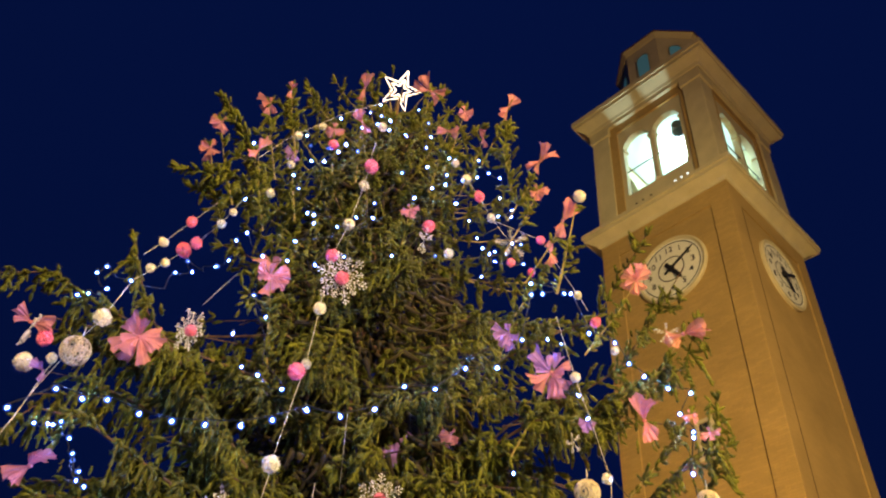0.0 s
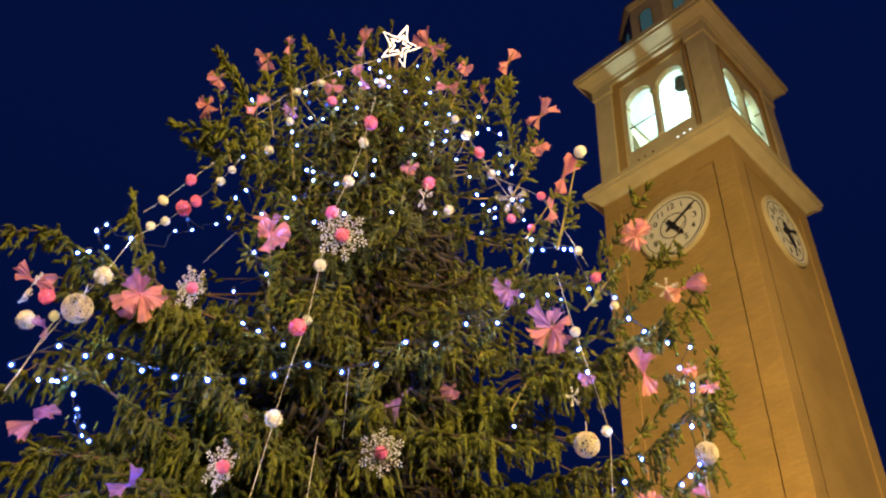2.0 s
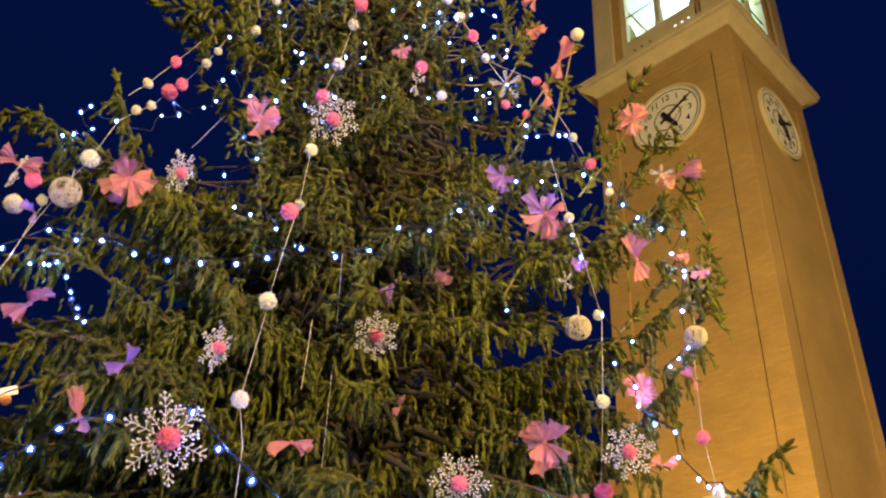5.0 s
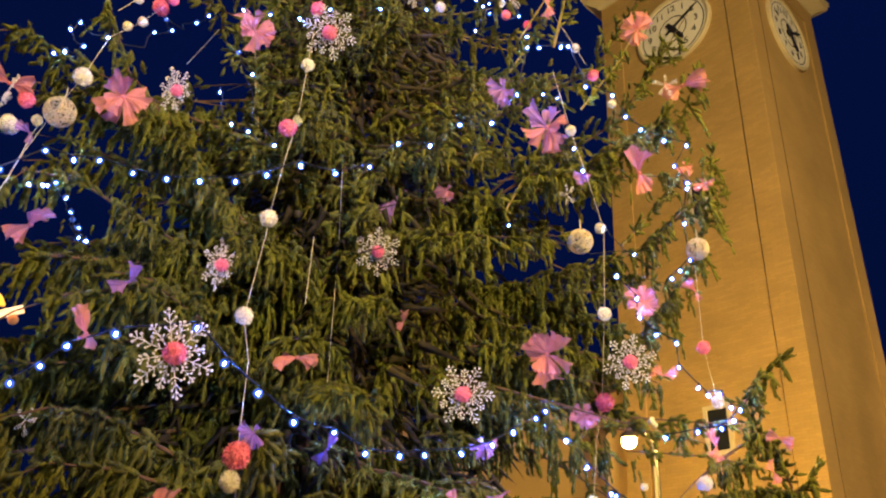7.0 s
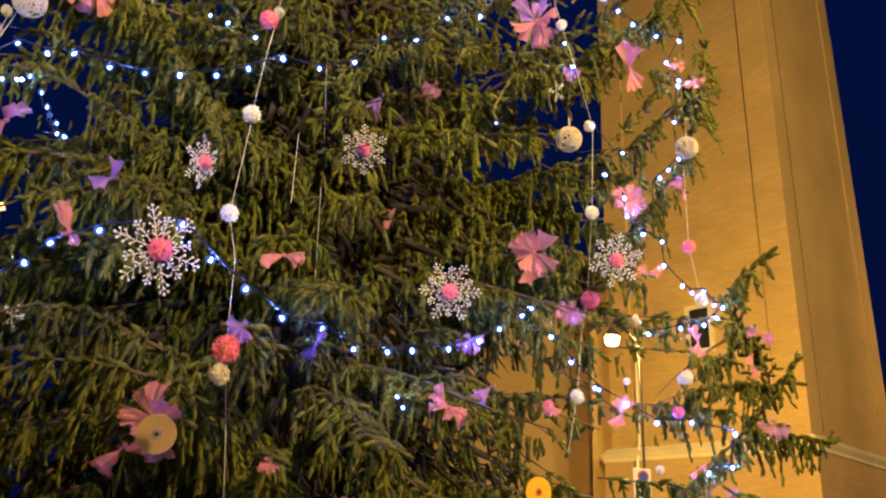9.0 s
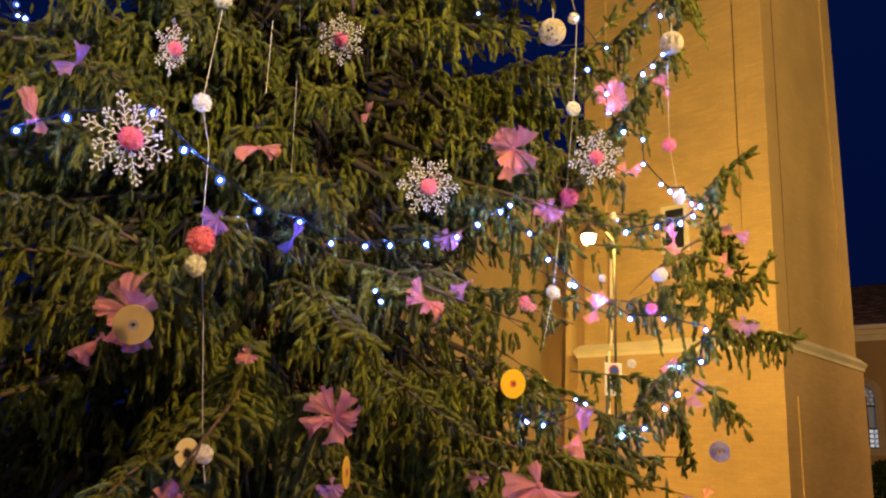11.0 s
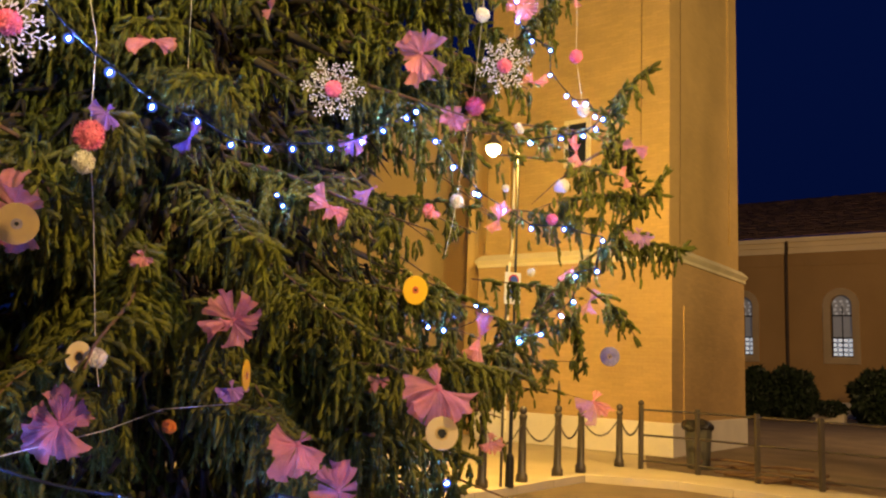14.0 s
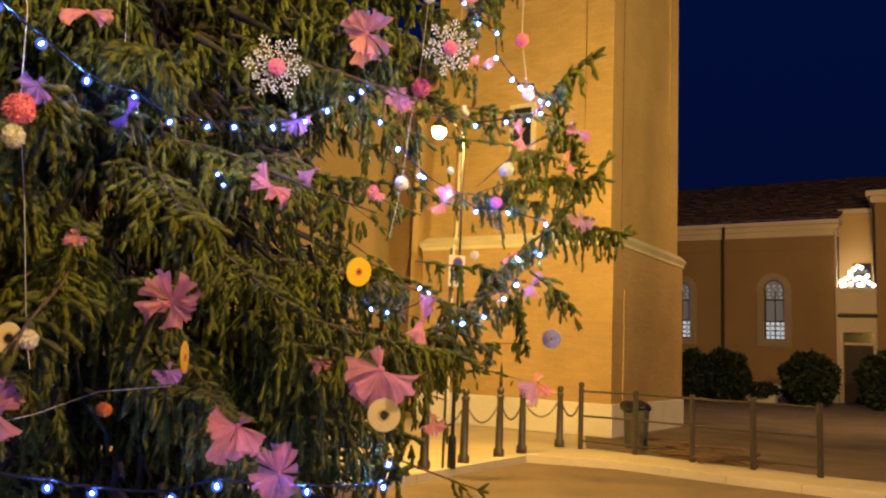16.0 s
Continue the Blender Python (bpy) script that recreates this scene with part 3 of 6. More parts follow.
for i in range(rows):
    x0 = -0.50 + i * 0.36
    z0 = EAVE + 0.02 + i * 0.14
    y_ = -0.25 if i < 4 else -8.0
    while y_ < 26.2:
        w_ = random.uniform(0.34, 0.46)
        up_ = random.uniform(0.0, 0.045)
        prism(bm, [(x0 - up_, z0 + up_), (x0 + 0.40, z0 + 0.15 + up_), (x0 + 0.40, z0 + 0.20 + up_), (x0 - up_, z0 + 0.07 + up_)], y_, y_ + w_ - 0.015, "y")
        y_ += w_
part("roof", bm, M_ROOFTILE, church, "dark brown tiled roof in courses")
part("downpipe", tube(bmesh.new(), [(-0.40, 5.30, 8.75), (-0.24, 5.34, 8.35), (-0.12, 5.40, 8.0), (-0.12, 5.40, 0.3)], 0.075, 8), M_WOODDOOR, church, "dark rain pipe")
part("downpipe", tube(bmesh.new(), [(-0.2, 0.05, 8.85), (-0.12, 0.02, 8.5), (-0.12, 0.0, 0.3)], 0.07, 8), M_CREAM, church, "pale rain pipe")
for y0, y1 in ((2.42, 3.40), (7.15, 8.13)):
    win = new("window")
    win.parent = church
    bm = bmesh.new()
    outer, inner = arch_outline(y0 - 0.34, y1 + 0.34, 2.60, 5.49, 16), arch_outline(y0, y1, 2.94, 5.49, 16)
    va, vb = [[bm.verts.new((-0.08, p, z)) for p, z in o] for o in (outer, inner)]
    for i in range(len(va)):
        j = (i + 1) % len(va)
        bm.faces.new((va[i], va[j], vb[j], vb[i]))
    bmesh.ops.solidify(bm, geom=bm.faces[:], thickness=0.12)
    part("window_surround", bm, M_CREAM, win, "pale moulded arched surround")
    part("glass_upper", prism(bmesh.new(), arch_outline(y0, y1, 3.88, 5.49), 0.28, 0.30, "x"), M_GLASSDIM, win, "dim stained glass")
    part("glass_lower", boxed(0.28, y0, 2.94, 0.30, y1, 3.88), M_LEADGLASS, win, "lit leaded glass")
    # leading: a lattice of circles, with bars between the fields
    bm = bmesh.new()
    for z in (2.97, 3.88, 4.98):
        box(bm, 0.22, y0, z - 0.035, 0.28, y1, z + 0.035)
    for y in (y0 + 0.03, (y0 + y1) / 2, y1 - 0.03):
        box(bm, 0.24, y - 0.025, 2.94, 0.28, y + 0.025, 5.49)
    for r in range(4):
        for k in range(4):
            cy, cz = y0 + (k + 0.5) * (y1 - y0) / 4, 3.06 + r * 0.235
            pts = [(0.27, cy + 0.125 * math.cos(i * math.pi / 6), cz + 0.115 * math.sin(i * math.pi / 6)) for i in range(13)]
            tube(bm, pts, 0.024, 4)
    part("leading", bm, M_BLACK, win, "dark lead lattice")
    bm = bmesh.new()
    for k in range(3):
        for r in range(4):
            bmesh.ops.create_icosphere(bm, subdivisions=1, radius=0.075, matrix=Matrix.LocRotScale((0.275, y0 + 0.2 + k * 0.28 + (r % 2) * 0.06, 5.08 + r * 0.2), None, (0.15, 1, 1)))
    part("glass_bosses", bm, M_BOSS, win, "pale glass bosses")
# recess with porch and door, and the taller block beyond
part("recess_wall", boxed(0.9, -2.4, 0.0, 1.2, 0.0, 9.36), M_YELLOW, church, "yellow rendered wall")
part("recess_cap", boxed(0.75, -2.4, 9.36, 1.2, 0.0, 9.56), M_CREAM, church)
part("recess_window", boxed(0.84, -1.42, 5.60, 0.89, -0.62, 6.82), M_GLASSDARK, church, "small square dark window")
bm = boxed(-0.1, -1.75, 4.3, 0.9, 0.0, 5.36)
box(bm, -0.2, -1.75, 5.36, 0.9, 0.05, 5.50)
part("porch_parapet", bm, M_CREAM, church, "pale porch parapet")
bm = boxed(0.0, -0.22, 0.0, 0.6, -0.02, 4.3)
box(bm, 0.0, -1.75, 0.0, 0.6, -1.52, 4.3)
box(bm, 0.0, -1.52, 3.40, 0.6, -0.22, 4.3)
part("door_surround", bm, M_CREAM, church, "pale stone door surround")
part("porch_drip", boxed(-0.18, -1.75, 4.12, 0.0, -0.0, 4.26), M_WOODDOOR, church, "dark moulding over the door")
part("door", boxed(0.35, -1.52, 0.0, 0.45, -0.22, 2.80, bevel=0.01), M_WOODDOOR, church, "dark wooden side door")
part("transom_bar", boxed(0.25, -1.52, 2.80, 0.45, -0.22, 2.92), M_CREAM, church)
part("transom_light", boxed(0.36, -1.52, 2.92, 0.44, -0.22, 3.40), M_GLASSDARK, church)
part("transept_wall", boxed(-0.3, -14.0, 0.0, 1.2, -1.75, 9.7), M_CHURCH, church, "brown brick transept wall")
bm = boxed(-0.45, -14.0, 9.6, 1.2, -1.60, 9.9)
box(bm, -0.7, -14.0, 9.9, 1.2, -1.40, 10.15)
part("transept_eaves", bm, M_CREAM, church, "pale eaves moulding")
part("downpipe", tube(bmesh.new(), [(-0.25, -1.55, 9.7), (-0.12, -1.66, 9.3), (-0.12, -1.68, 5.5)], 0.07, 8), M_WOODDOOR, church, "dark rain pipe")
part("small_turret", boxed(2.5, 12.0, 9.0, 3.3, 13.0, 11.2, bevel=0.05), M_STONE, church, "small stone chimney on the ridge")
# festoon of lamps on the porch
fest = thing("porch_lights", pose(29.7, 32.7, 0, 0, 0, 40.5), "glowing white light figure on the porch parapet", "light figure")
random.seed(7)
for k in range(26):
    y = -0.15 - 1.5 * random.random()
    z = 5.50 + 0.10 + 1.15 * random.random() * (1 - abs(y + 0.9) / 1.1)
    part("bulb", lathe(bmesh.new(), [(0.03, -0.08), (0.09, -0.03), (0.10, 0.03), (0.04, 0.09)], 8), M_FESTOON, fest).location = (-0.12, y, z)
part("figure_frame", tube(bmesh.new(), [(-0.1, -0.15, 5.5), (-0.1, -0.5, 6.0), (-0.1, -0.9, 6.7), (-0.1, -1.3, 6.0), (-0.1, -1.65, 5.5)], 0.03, 6), M_IRON, fest)


# ---- bollards, chains, railing, sign ----
boll = thing("bollard", pose(3.69, 11.14, 0), "grey cast-iron bollard with a ball top", "bollard", "bollards beside the bell tower")
part("shaft", lathe(bmesh.new(), [(0.085, 0.0), (0.085, 0.10), (0.060, 0.14), (0.055, 0.5), (0.048, 0.86), (0.060, 0.88), (0.060, 0.92), (0.036, 0.94)], 16), M_IRON, boll, smooth=True)
part("ball", lathe(bmesh.new(), [(0.025, 0.93), (0.05, 0.96), (0.058, 0.99), (0.05, 1.03), (0.012, 1.05)], 16), M_IRON, boll, smooth=True)
bolls = [(2.95, 10.54), (4.50, 11.90), (5.08, 12.41), (6.16, 13.33), (2.2, 9.85)]
for x, y in bolls:
    copy = copy_thing(boll, pose(x, y, 0))
    if x == 4.50:
        part("spike", lathe(bmesh.new(), [(0.02, 1.04), (0.030, 1.10), (0.022, 1.16), (0.028, 1.26), (0.02, 1.34), (0.006, 1.42)], 10), M_IRON, copy, "slim dark spike on the ball", smooth=True)
row = [(2.2, 9.85), (2.95, 10.54), (3.69, 11.14), (4.50, 11.90), (5.08, 12.41), (6.16, 13.33), (6.41, 13.02)]
for (ax, ay), (bx, by) in list(zip(row, row[1:]))[1:]:
    ch = thing("chain", Matrix(), "dark iron chain hung between bollards", "chain", "chains between the bollards")
    n = 26
    bm = bmesh.new()
    for i in range(n):
        s = (i + 0.5) / n
        p = Vector((ax + (bx - ax) * s, ay + (by - ay) * s, 0.84 - 0.30 * (1 - (2 * s - 1) ** 2)))
        d = Vector(((bx - ax), (by - ay), -0.30 * -4 * (2 * s - 1))).normalized()
        turn = d.to_track_quat("X", "Z").to_matrix().to_4x4() @ Matrix.Rotation(radians(90 * (i % 2)), 4, "X")
        pts = [Matrix.Translation(p) @ turn @ Vector((0.028 * math.cos(a * math.pi / 4), 0.014 * math.sin(a * math.pi / 4), 0)) for a in range(9)]
        tube(bm, pts, 0.006, 4)
    part("links", bm, M_IRON, ch)

posts = [Vector((6.41, 13.02, 0)), Vector((7.05, 12.30, 0)), Vector((7.55, 11.42, 0)), Vector((8.05, 10.60, 0)), Vector((8.59, 9.84, 0))]
rail = thing("railing", Matrix(), "low grey iron railing with three bars", "railing")
for p in posts:
    bm = boxed(p.x - 0.034, p.y - 0.034, 0, p.x + 0.034, p.y + 0.034, 1.04, bevel=0.006)
    part("post", bm, M_IRON, rail)
part("post_ball", lathe(bmesh.new(), [(0.02, 1.03), (0.05, 1.07), (0.05, 1.11), (0.015, 1.14)], 12), M_IRON, rail, smooth=True).location = posts[0]
for z in (0.98, 0.56, 0.14):
    bm = bmesh.new()
    tube(bm, [p + Vector((0, 0, z)) for p in posts], 0.018, 8)
    part("rail_bar", bm, M_IRON, rail)

post = thing("street_lamp", pose(3.36, 10.65, 0), "glowing sodium lamp on a thin post carrying signs", "street lamp")
part("pole", lathe(bmesh.new(), [(0.06, 0.0), (0.055, 0.4), (0.028, 0.45), (0.019, 2.5), (0.014, 4.72), (0.005, 4.74)], 12), M_BLACK, post)
hx, hy, hz = -0.361, 0.037, 4.585
part("arm", tube(bmesh.new(), [(0, 0, 4.55), (hx * 0.4, hy * 0.4, 4.72), (hx, hy, hz + 0.26)], 0.011, 6), M_BLACK, post)
head = new("lamp_head")
head.parent = post
head.location = (hx, hy, hz)
part("lamp_glass", lathe(bmesh.new(), [(0.03, -0.10), (0.075, -0.075), (0.10, -0.01), (0.095, 0.03), (0.06, 0.042)], 20), M_LAMPGLASS, head, "glowing warm glass", True).visible_shadow = False
part("hood", lathe(bmesh.new(), [(0.125, 0.045), (0.12, 0.06), (0.09, 0.10), (0.04, 0.15), (0.02, 0.27)], 20), M_IRON, head, smooth=True)
sign = thing("street_sign", pose(3.30, 10.60, 0, 0, 0, 8), "grey parking sign plates on a thin pole", "street sign")
part("pole", cyl(bmesh.new(), 0.018, 0.018, 0, 2.95, 10, -0.06, 0.04), M_IRON, sign)
part("plate", boxed(-0.13, -0.05, 2.42, 0.11, -0.035, 2.85, bevel=0.004), M_SIGN, sign, "pale sign plate")
part("no_stopping_disc", cyl(bmesh.new(), 0.075, 0.075, 0, 0.006, 20), M_SIGNRED, sign).matrix_basis = pose(0.0, -0.05, 2.75, 90)
part("no_stopping_field", cyl(bmesh.new(), 0.056, 0.056, 0, 0.008, 20), M_SIGNBLUE, sign).matrix_basis = pose(0.0, -0.053, 2.75, 90)
part("symbol_field", boxed(-0.09, -0.056, 2.50, 0.0, -0.05, 2.62), M_SIGNBLUE, sign)
part("symbol_bar", boxed(-0.06, -0.060, 2.52, -0.045, -0.056, 2.60), M_SIGN, sign)

# rubbish left against the tower
bag = thing("rubbish_bin", pose(7.55, 13.15, 0, 0, 0, 30), "grey bin with a black bag hanging over its rim", "rubbish bin")
part("bin_body", lathe(bmesh.new(), [(0.17, 0.0), (0.19, 0.02), (0.21, 0.35), (0.23, 0.68), (0.22, 0.70)], 16), M_BIN, bag)
bm = bmesh.new()
bmesh.ops.create_icosphere(bm, subdivisions=3, radius=0.27, matrix=Matrix.LocRotScale((0, 0, 0.72), None, (1.0, 1.0, 0.42)))
for v in bm.verts:
    v.co += 0.06 * noise.noise_vector(v.co * 6)
part("bin_bag", bm, M_BAG, bag, "crumpled black plastic bag")
logs = thing("cut_branches", pose(0, 0, 0), "pile of cut branches lying behind the railing", "branches")
random.seed(11)
for k in range(14):
    p = Vector((7.9 + random.uniform(-0.4, 1.6), 12.2 + random.uniform(-1.2, 0.9), 0.035 + random.uniform(0, 0.10)))
    a = random.uniform(0, 6.28)
    d = Vector((math.cos(a), math.sin(a), random.uniform(-0.02, 0.03)))
    part("branch", tube(bmesh.new(), [p - d * 0.6, p + Vector((0, 0, 0.03)), p + d * 0.6], 0.03, 6, 0.6), M_BARK, logs)


# ---- bushes by the church ----
def leaf_cloud(count, radius, size, seed, flat=1.0):
    """Small leaf blades spread over and inside a lumpy ball; vertices and triangles."""
    rng = np.random.default_rng(seed)
    d = rng.normal(size=(count, 3))
    d /= np.linalg.norm(d, axis=1)[:, None]
    lump = np.array([noise.noise(Vector(v) * 2.2 + Vector((seed, 0, 0))) for v in d])
    r = radius * (0.72 + 0.28 * rng.random(count) ** 0.5) * (1 + 0.30 * lump)
    p = d * r[:, None] * np.array([1, 1, flat])
    a = rng.normal(size=(count, 3))
    a = a / np.linalg.norm(a, axis=1)[:, None] + d * 0.7
    a /= np.linalg.norm(a, axis=1)[:, None]
    b = np.cross(a, rng.normal(size=(count, 3)))
    b /= np.linalg.norm(b, axis=1)[:, None]
    v = np.stack([p - b * size * 0.3, p + b * size * 0.3, p + a * size], 1).reshape(-1, 3)
    return v


def tri_mesh(name, verts, faces, mat):
    me = bpy.data.meshes.new(name)
    me.vertices.add(len(verts))
    me.vertices.foreach_set("co", np.ascontiguousarray(verts, dtype=np.float32).ravel())
    me.loops.add(faces.size)
    me.loops.foreach_set("vertex_index", np.ascontiguousarray(faces, dtype=np.int32).ravel())
    me.polygons.add(len(faces))
    me.polygons.foreach_set("loop_start", np.arange(0, faces.size, 3, dtype=np.int32))
    me.update(calc_edges=True)
    me.materials.append(mat)
    return me


def bush(x, y, r, flat, seed):
    b = thing("bush", pose(x, y, 0), "dark clipped evergreen bush by the church wall", "bush", "bushes along the church")
    v = leaf_cloud(5200, r * 0.95, 0.26, seed, flat)
    v[:, 2] += r * flat * 0.96
    crown = new("crown", tri_mesh("crown", v, np.arange(len(v)).reshape(-1, 3), M_BUSH))
    crown.parent = b
    bm = bmesh.new()
    for k in range(5):
        tube(bm, [(0, 0, 0), (0.2 * math.cos(k * 1.3), 0.2 * math.sin(k * 1.3), r * 0.5), (0.5 * r * math.cos(k * 1.3), 0.5 * r * math.sin(k * 1.3), r * 1.2)], 0.04, 5, 0.4)
    part("stem", bm, M_BARK, b)


bush(21.0, 31.7, 0.95, 1.15, 1)
bush(22.15, 31.0, 1.0, 1.1, 2)
bush(24.75, 28.9, 1.12, 1.0, 3)
bush(27.0, 26.9, 1.2, 1.0, 4)
pl = thing("planter", pose(23.2, 29.9, 0, 0, 0, 40.5), "low pale stone planter with clipped greenery", "planter")
part("trough", boxed(-0.25, -0.55, 0, 0.25, 0.55, 0.42, bevel=0.03), M_KERB, pl)
v = leaf_cloud(1500, 0.62, 0.13, 9, 0.5)
v[:, 2] += 0.58
g = new("greenery", tri_mesh("greenery", v, np.arange(len(v)).reshape(-1, 3), M_BUSH))
g.parent = pl

# ---- decorations on the tree ----
SQUARE = Vector((0.0, -0.1, 1.55))   # the open side of the square, which the decorations face
SHOOTS = []                           # where a shoot carries a bow
GAPS = []                             # holes between the boughs
CLEAR = []                            # place and half-width that the decorators kept free of twigs
rnd = random.Random(5)


def facing(x, y, z, jitter=0.35):
    """A turn whose local z looks to the open square, with some chance in it."""
    d = (SQUARE - Vector((x, y, z))).normalized() + Vector([rnd.uniform(-jitter, jitter) for _ in range(3)])
    return Matrix.Translation((x, y, z)) @ d.to_track_quat("Z", "Y").to_matrix().to_4x4()


def lobe(bm, a0, a1, r, pleats, depth, ragged=0.12):
    """One gathered fan of net cloth between two angles."""
    rings, na, nr = [], pleats * 4, 6
    ph = rnd.uniform(0, 6.28)
    bend = rnd.uniform(-1.6, 1.2)
    sway = rnd.uniform(-0.3, 0.3)
    lift = rnd.uniform(-0.25, 0.95)
    for j in range(nr + 1):
        s = j / nr
        ring = []
        for i in range(na + 1):
            t = i / na
            a = a0 + (a1 - a0) * t + sway * s * s
            rr = r * s * min(1.3, 1 / math.cos((t - 0.5) * (a1 - a0))) * (1 - ragged * (noise.noise(Vector((a * 3, ph, r))) + 0.5 * noise.noise(Vector((a * 11, ph, 2)))) * s)
            zz = 1.6 * depth * s * noise.noise(Vector((t * pleats * 1.7, ph * 3, 0.4 * s))) + r * 0.3 * bend * s * s + 0.22 * r * s * noise.noise(Vector((a * 2.3, s * 2, ph))) + 0.08 * r * s * noise.noise(Vector((a * 7, s * 4, ph)))
            out = rr * math.cos(lift) - zz * math.sin(lift)
            ring.append(bm.verts.new((out * math.cos(a), out * math.sin(a), zz * math.cos(lift) + rr * math.sin(lift))))
        rings.append(ring)
    for p, q in zip(rings, rings[1:]):
        for i in range(na):
            bm.faces.new((p[i], p[i + 1], q[i + 1], q[i]))
    return bm


BOW_WORDS = {"flower": "full round bow of", "fan": "fan-shaped bow of", "twin": "two-winged bow of", "cone": "drooping tied tail of"}


def tulle_bow(x, y, z, size, kind, colour, deg=None):
    word = {"P": "pink", "L": "lilac", "M": "pink and lilac"}[colour]
    b = thing("tulle_bow", facing(x, y, z) @ pose(0, 0, 0, 0, 0, rnd.uniform(-30, 30) if deg is None else 0), BOW_WORDS[kind] + " " + word + " tulle on a spruce branch", "bow", "tulle bows on the tree")
    CLEAR.append((x, y, z, 0.42 * size))
    r = size * 0.47
    SHOOTS.append((x, y, z))
    # strips of net gathered in the middle: angle, width, length
    def bunch(a, spread, count, ln):
        return [(a + spread * ((i + 0.5) / count - 0.5) + rnd.uniform(-0.12, 0.12), rnd.uniform(0.45, 0.8), ln * rnd.uniform(0.74, 1.12)) for i in range(count)]
    if kind == "flower":
        a = radians(rnd.uniform(60, 120))
        spans = bunch(a, radians(95), 4, r * 1.1) + bunch(a + radians(rnd.uniform(85, 110)), radians(75), 4, r * 1.0) + bunch(a - radians(rnd.uniform(80, 110)), radians(75), 3, r * 0.95) + bunch(a + math.pi, radians(95), 4, r * 1.1)
    elif kind == "fan":
        spans = bunch(radians(218), radians(80), 4, r * 1.15) + bunch(radians(318), radians(85), 4, r * 1.15) + bunch(radians(rnd.uniform(60, 120)), radians(30), 2, r * 0.65)
    elif kind == "twin":
        a = radians(rnd.choice((85, 100, 30, 125, 0)) if deg is None else deg)
        spans = bunch(a, radians(42), 3, r * 1.15) + bunch(a + math.pi + rnd.uniform(-0.6, 0.6), radians(45), 3, r * 1.05)
    else:
        spans = bunch(radians(235), radians(22), 4, r * 1.5) + bunch(radians(48), radians(20), 2, r * 0.5)
    for i, (a, w, rr) in enumerate(spans):
        m = M_PINK if colour == "P" or (colour == "M" and i > len(spans) * 0.45) else M_LILAC
        part("ruffle", lobe(bmesh.new(), a - w / 2, a + w / 2, rr, max(2, round(w * 5)), rr * 0.06, 0.16), m, b, smooth=True)
    bm = bmesh.new()
    bmesh.ops.create_icosphere(bm, subdivisions=2, radius=size * 0.05)
    part("knot", bm, M_LILAC if colour == "L" else M_PINK, b, smooth=True)


POMS = {}


def pom_mesh(c):
    """A wool ball: a soft core with hundreds of yarn ends standing out of it."""
    if c not in POMS:
        bm = bmesh.new()
        bmesh.ops.create_icosphere(bm, subdivisions=3, radius=0.42)
        for v in bm.verts:
            v.co *= 0.95 + 0.16 * noise.noise(v.co * 5) + 0.06 * rnd.random()
        for k in range(900):
            d = Vector((rnd.gauss(0, 1), rnd.gauss(0, 1), rnd.gauss(0, 1))).normalized()
            side = d.cross(Vector((rnd.gauss(0, 1), rnd.gauss(0, 1), rnd.gauss(0, 1)))).normalized() * 0.028
            lump = 1 + 0.22 * noise.noise(d * 2.6)
            tip = (d + 0.22 * Vector((rnd.gauss(0, 1), rnd.gauss(0, 1), rnd.gauss(0, 1)))).normalized() * rnd.uniform(0.46, 0.53) * lump
            q = [bm.verts.new(w) for w in (d * 0.36 - side, d * 0.36 + side, tip + side * 0.7, tip - side * 0.7)]
            bm.faces.new(q)
        POMS[c] = bm_mesh("pom_pom", bm, {"p": M_POMP, "w": M_POMW, "o": M_POMO}[c])
    return POMS[c]


def pom_pom(x, y, z, d, c):
    ob = new("pom_pom", pom_mesh(c))
    ob.matrix_world = Matrix.LocRotScale((x, y, z), Euler([rnd.uniform(0, 6) for _ in range(3)]), (d * 0.98, d * 0.94, d * rnd.uniform(0.8, 0.95)))
    CLEAR.append((x, y, z, 0.6 * d))
    tagged(ob, {"p": "pink", "w": "cream white", "o": "orange"}[c] + " fluffy wool pom-pom on the tree", "pom-pom", "wool pom-poms on the tree")


def arm_mesh(r, seed):
    """One arm of the frosted snowflake: a stem with side twigs that end in beads."""
    bm, rr = bmesh.new(), random.Random(seed)
    w = r * 0.0115
    def bead(p, s):
        bmesh.ops.create_icosphere(bm, subdivisions=1, radius=s, matrix=Matrix.Translation(p))
    long = seed % 2 == 0
    end = r if long else r * 0.86
    tube(bm, [(0, 0, 0), (end * 0.5, 0, 0), (end, 0, 0)], w, 5, 0.7)
    bead((end, 0, 0), r * 0.042)
    rows = ((0.30, 0.10), (0.50, 0.17), (0.68, 0.19), (0.84, 0.15)) if long else ((0.42, 0.12), (0.60, 0.15), (0.74, 0.12))
    for s, ln in rows:
        for sg in (-1, 1):
            a = sg * radians(rr.uniform(44, 56))
            p = Vector((r * s, 0, 0))
            q = p + Vector((math.cos(a), math.sin(a), rr.uniform(-0.35, 0.65))) * r * ln
            tube(bm, [p, q], w * 0.85, 4)
            bead(q, r * rr.uniform(0.030, 0.038))
    for k in range(5):
        q = Vector((r * rr.uniform(0.3, 0.9), r * rr.uniform(-0.13, 0.13), r * rr.uniform(0.05, 0.22)))
        tube(bm, [(q.x - r * 0.08, 0, 0), q], w * 0.6, 3)
        bead(q, r * 0.024)
    return bm


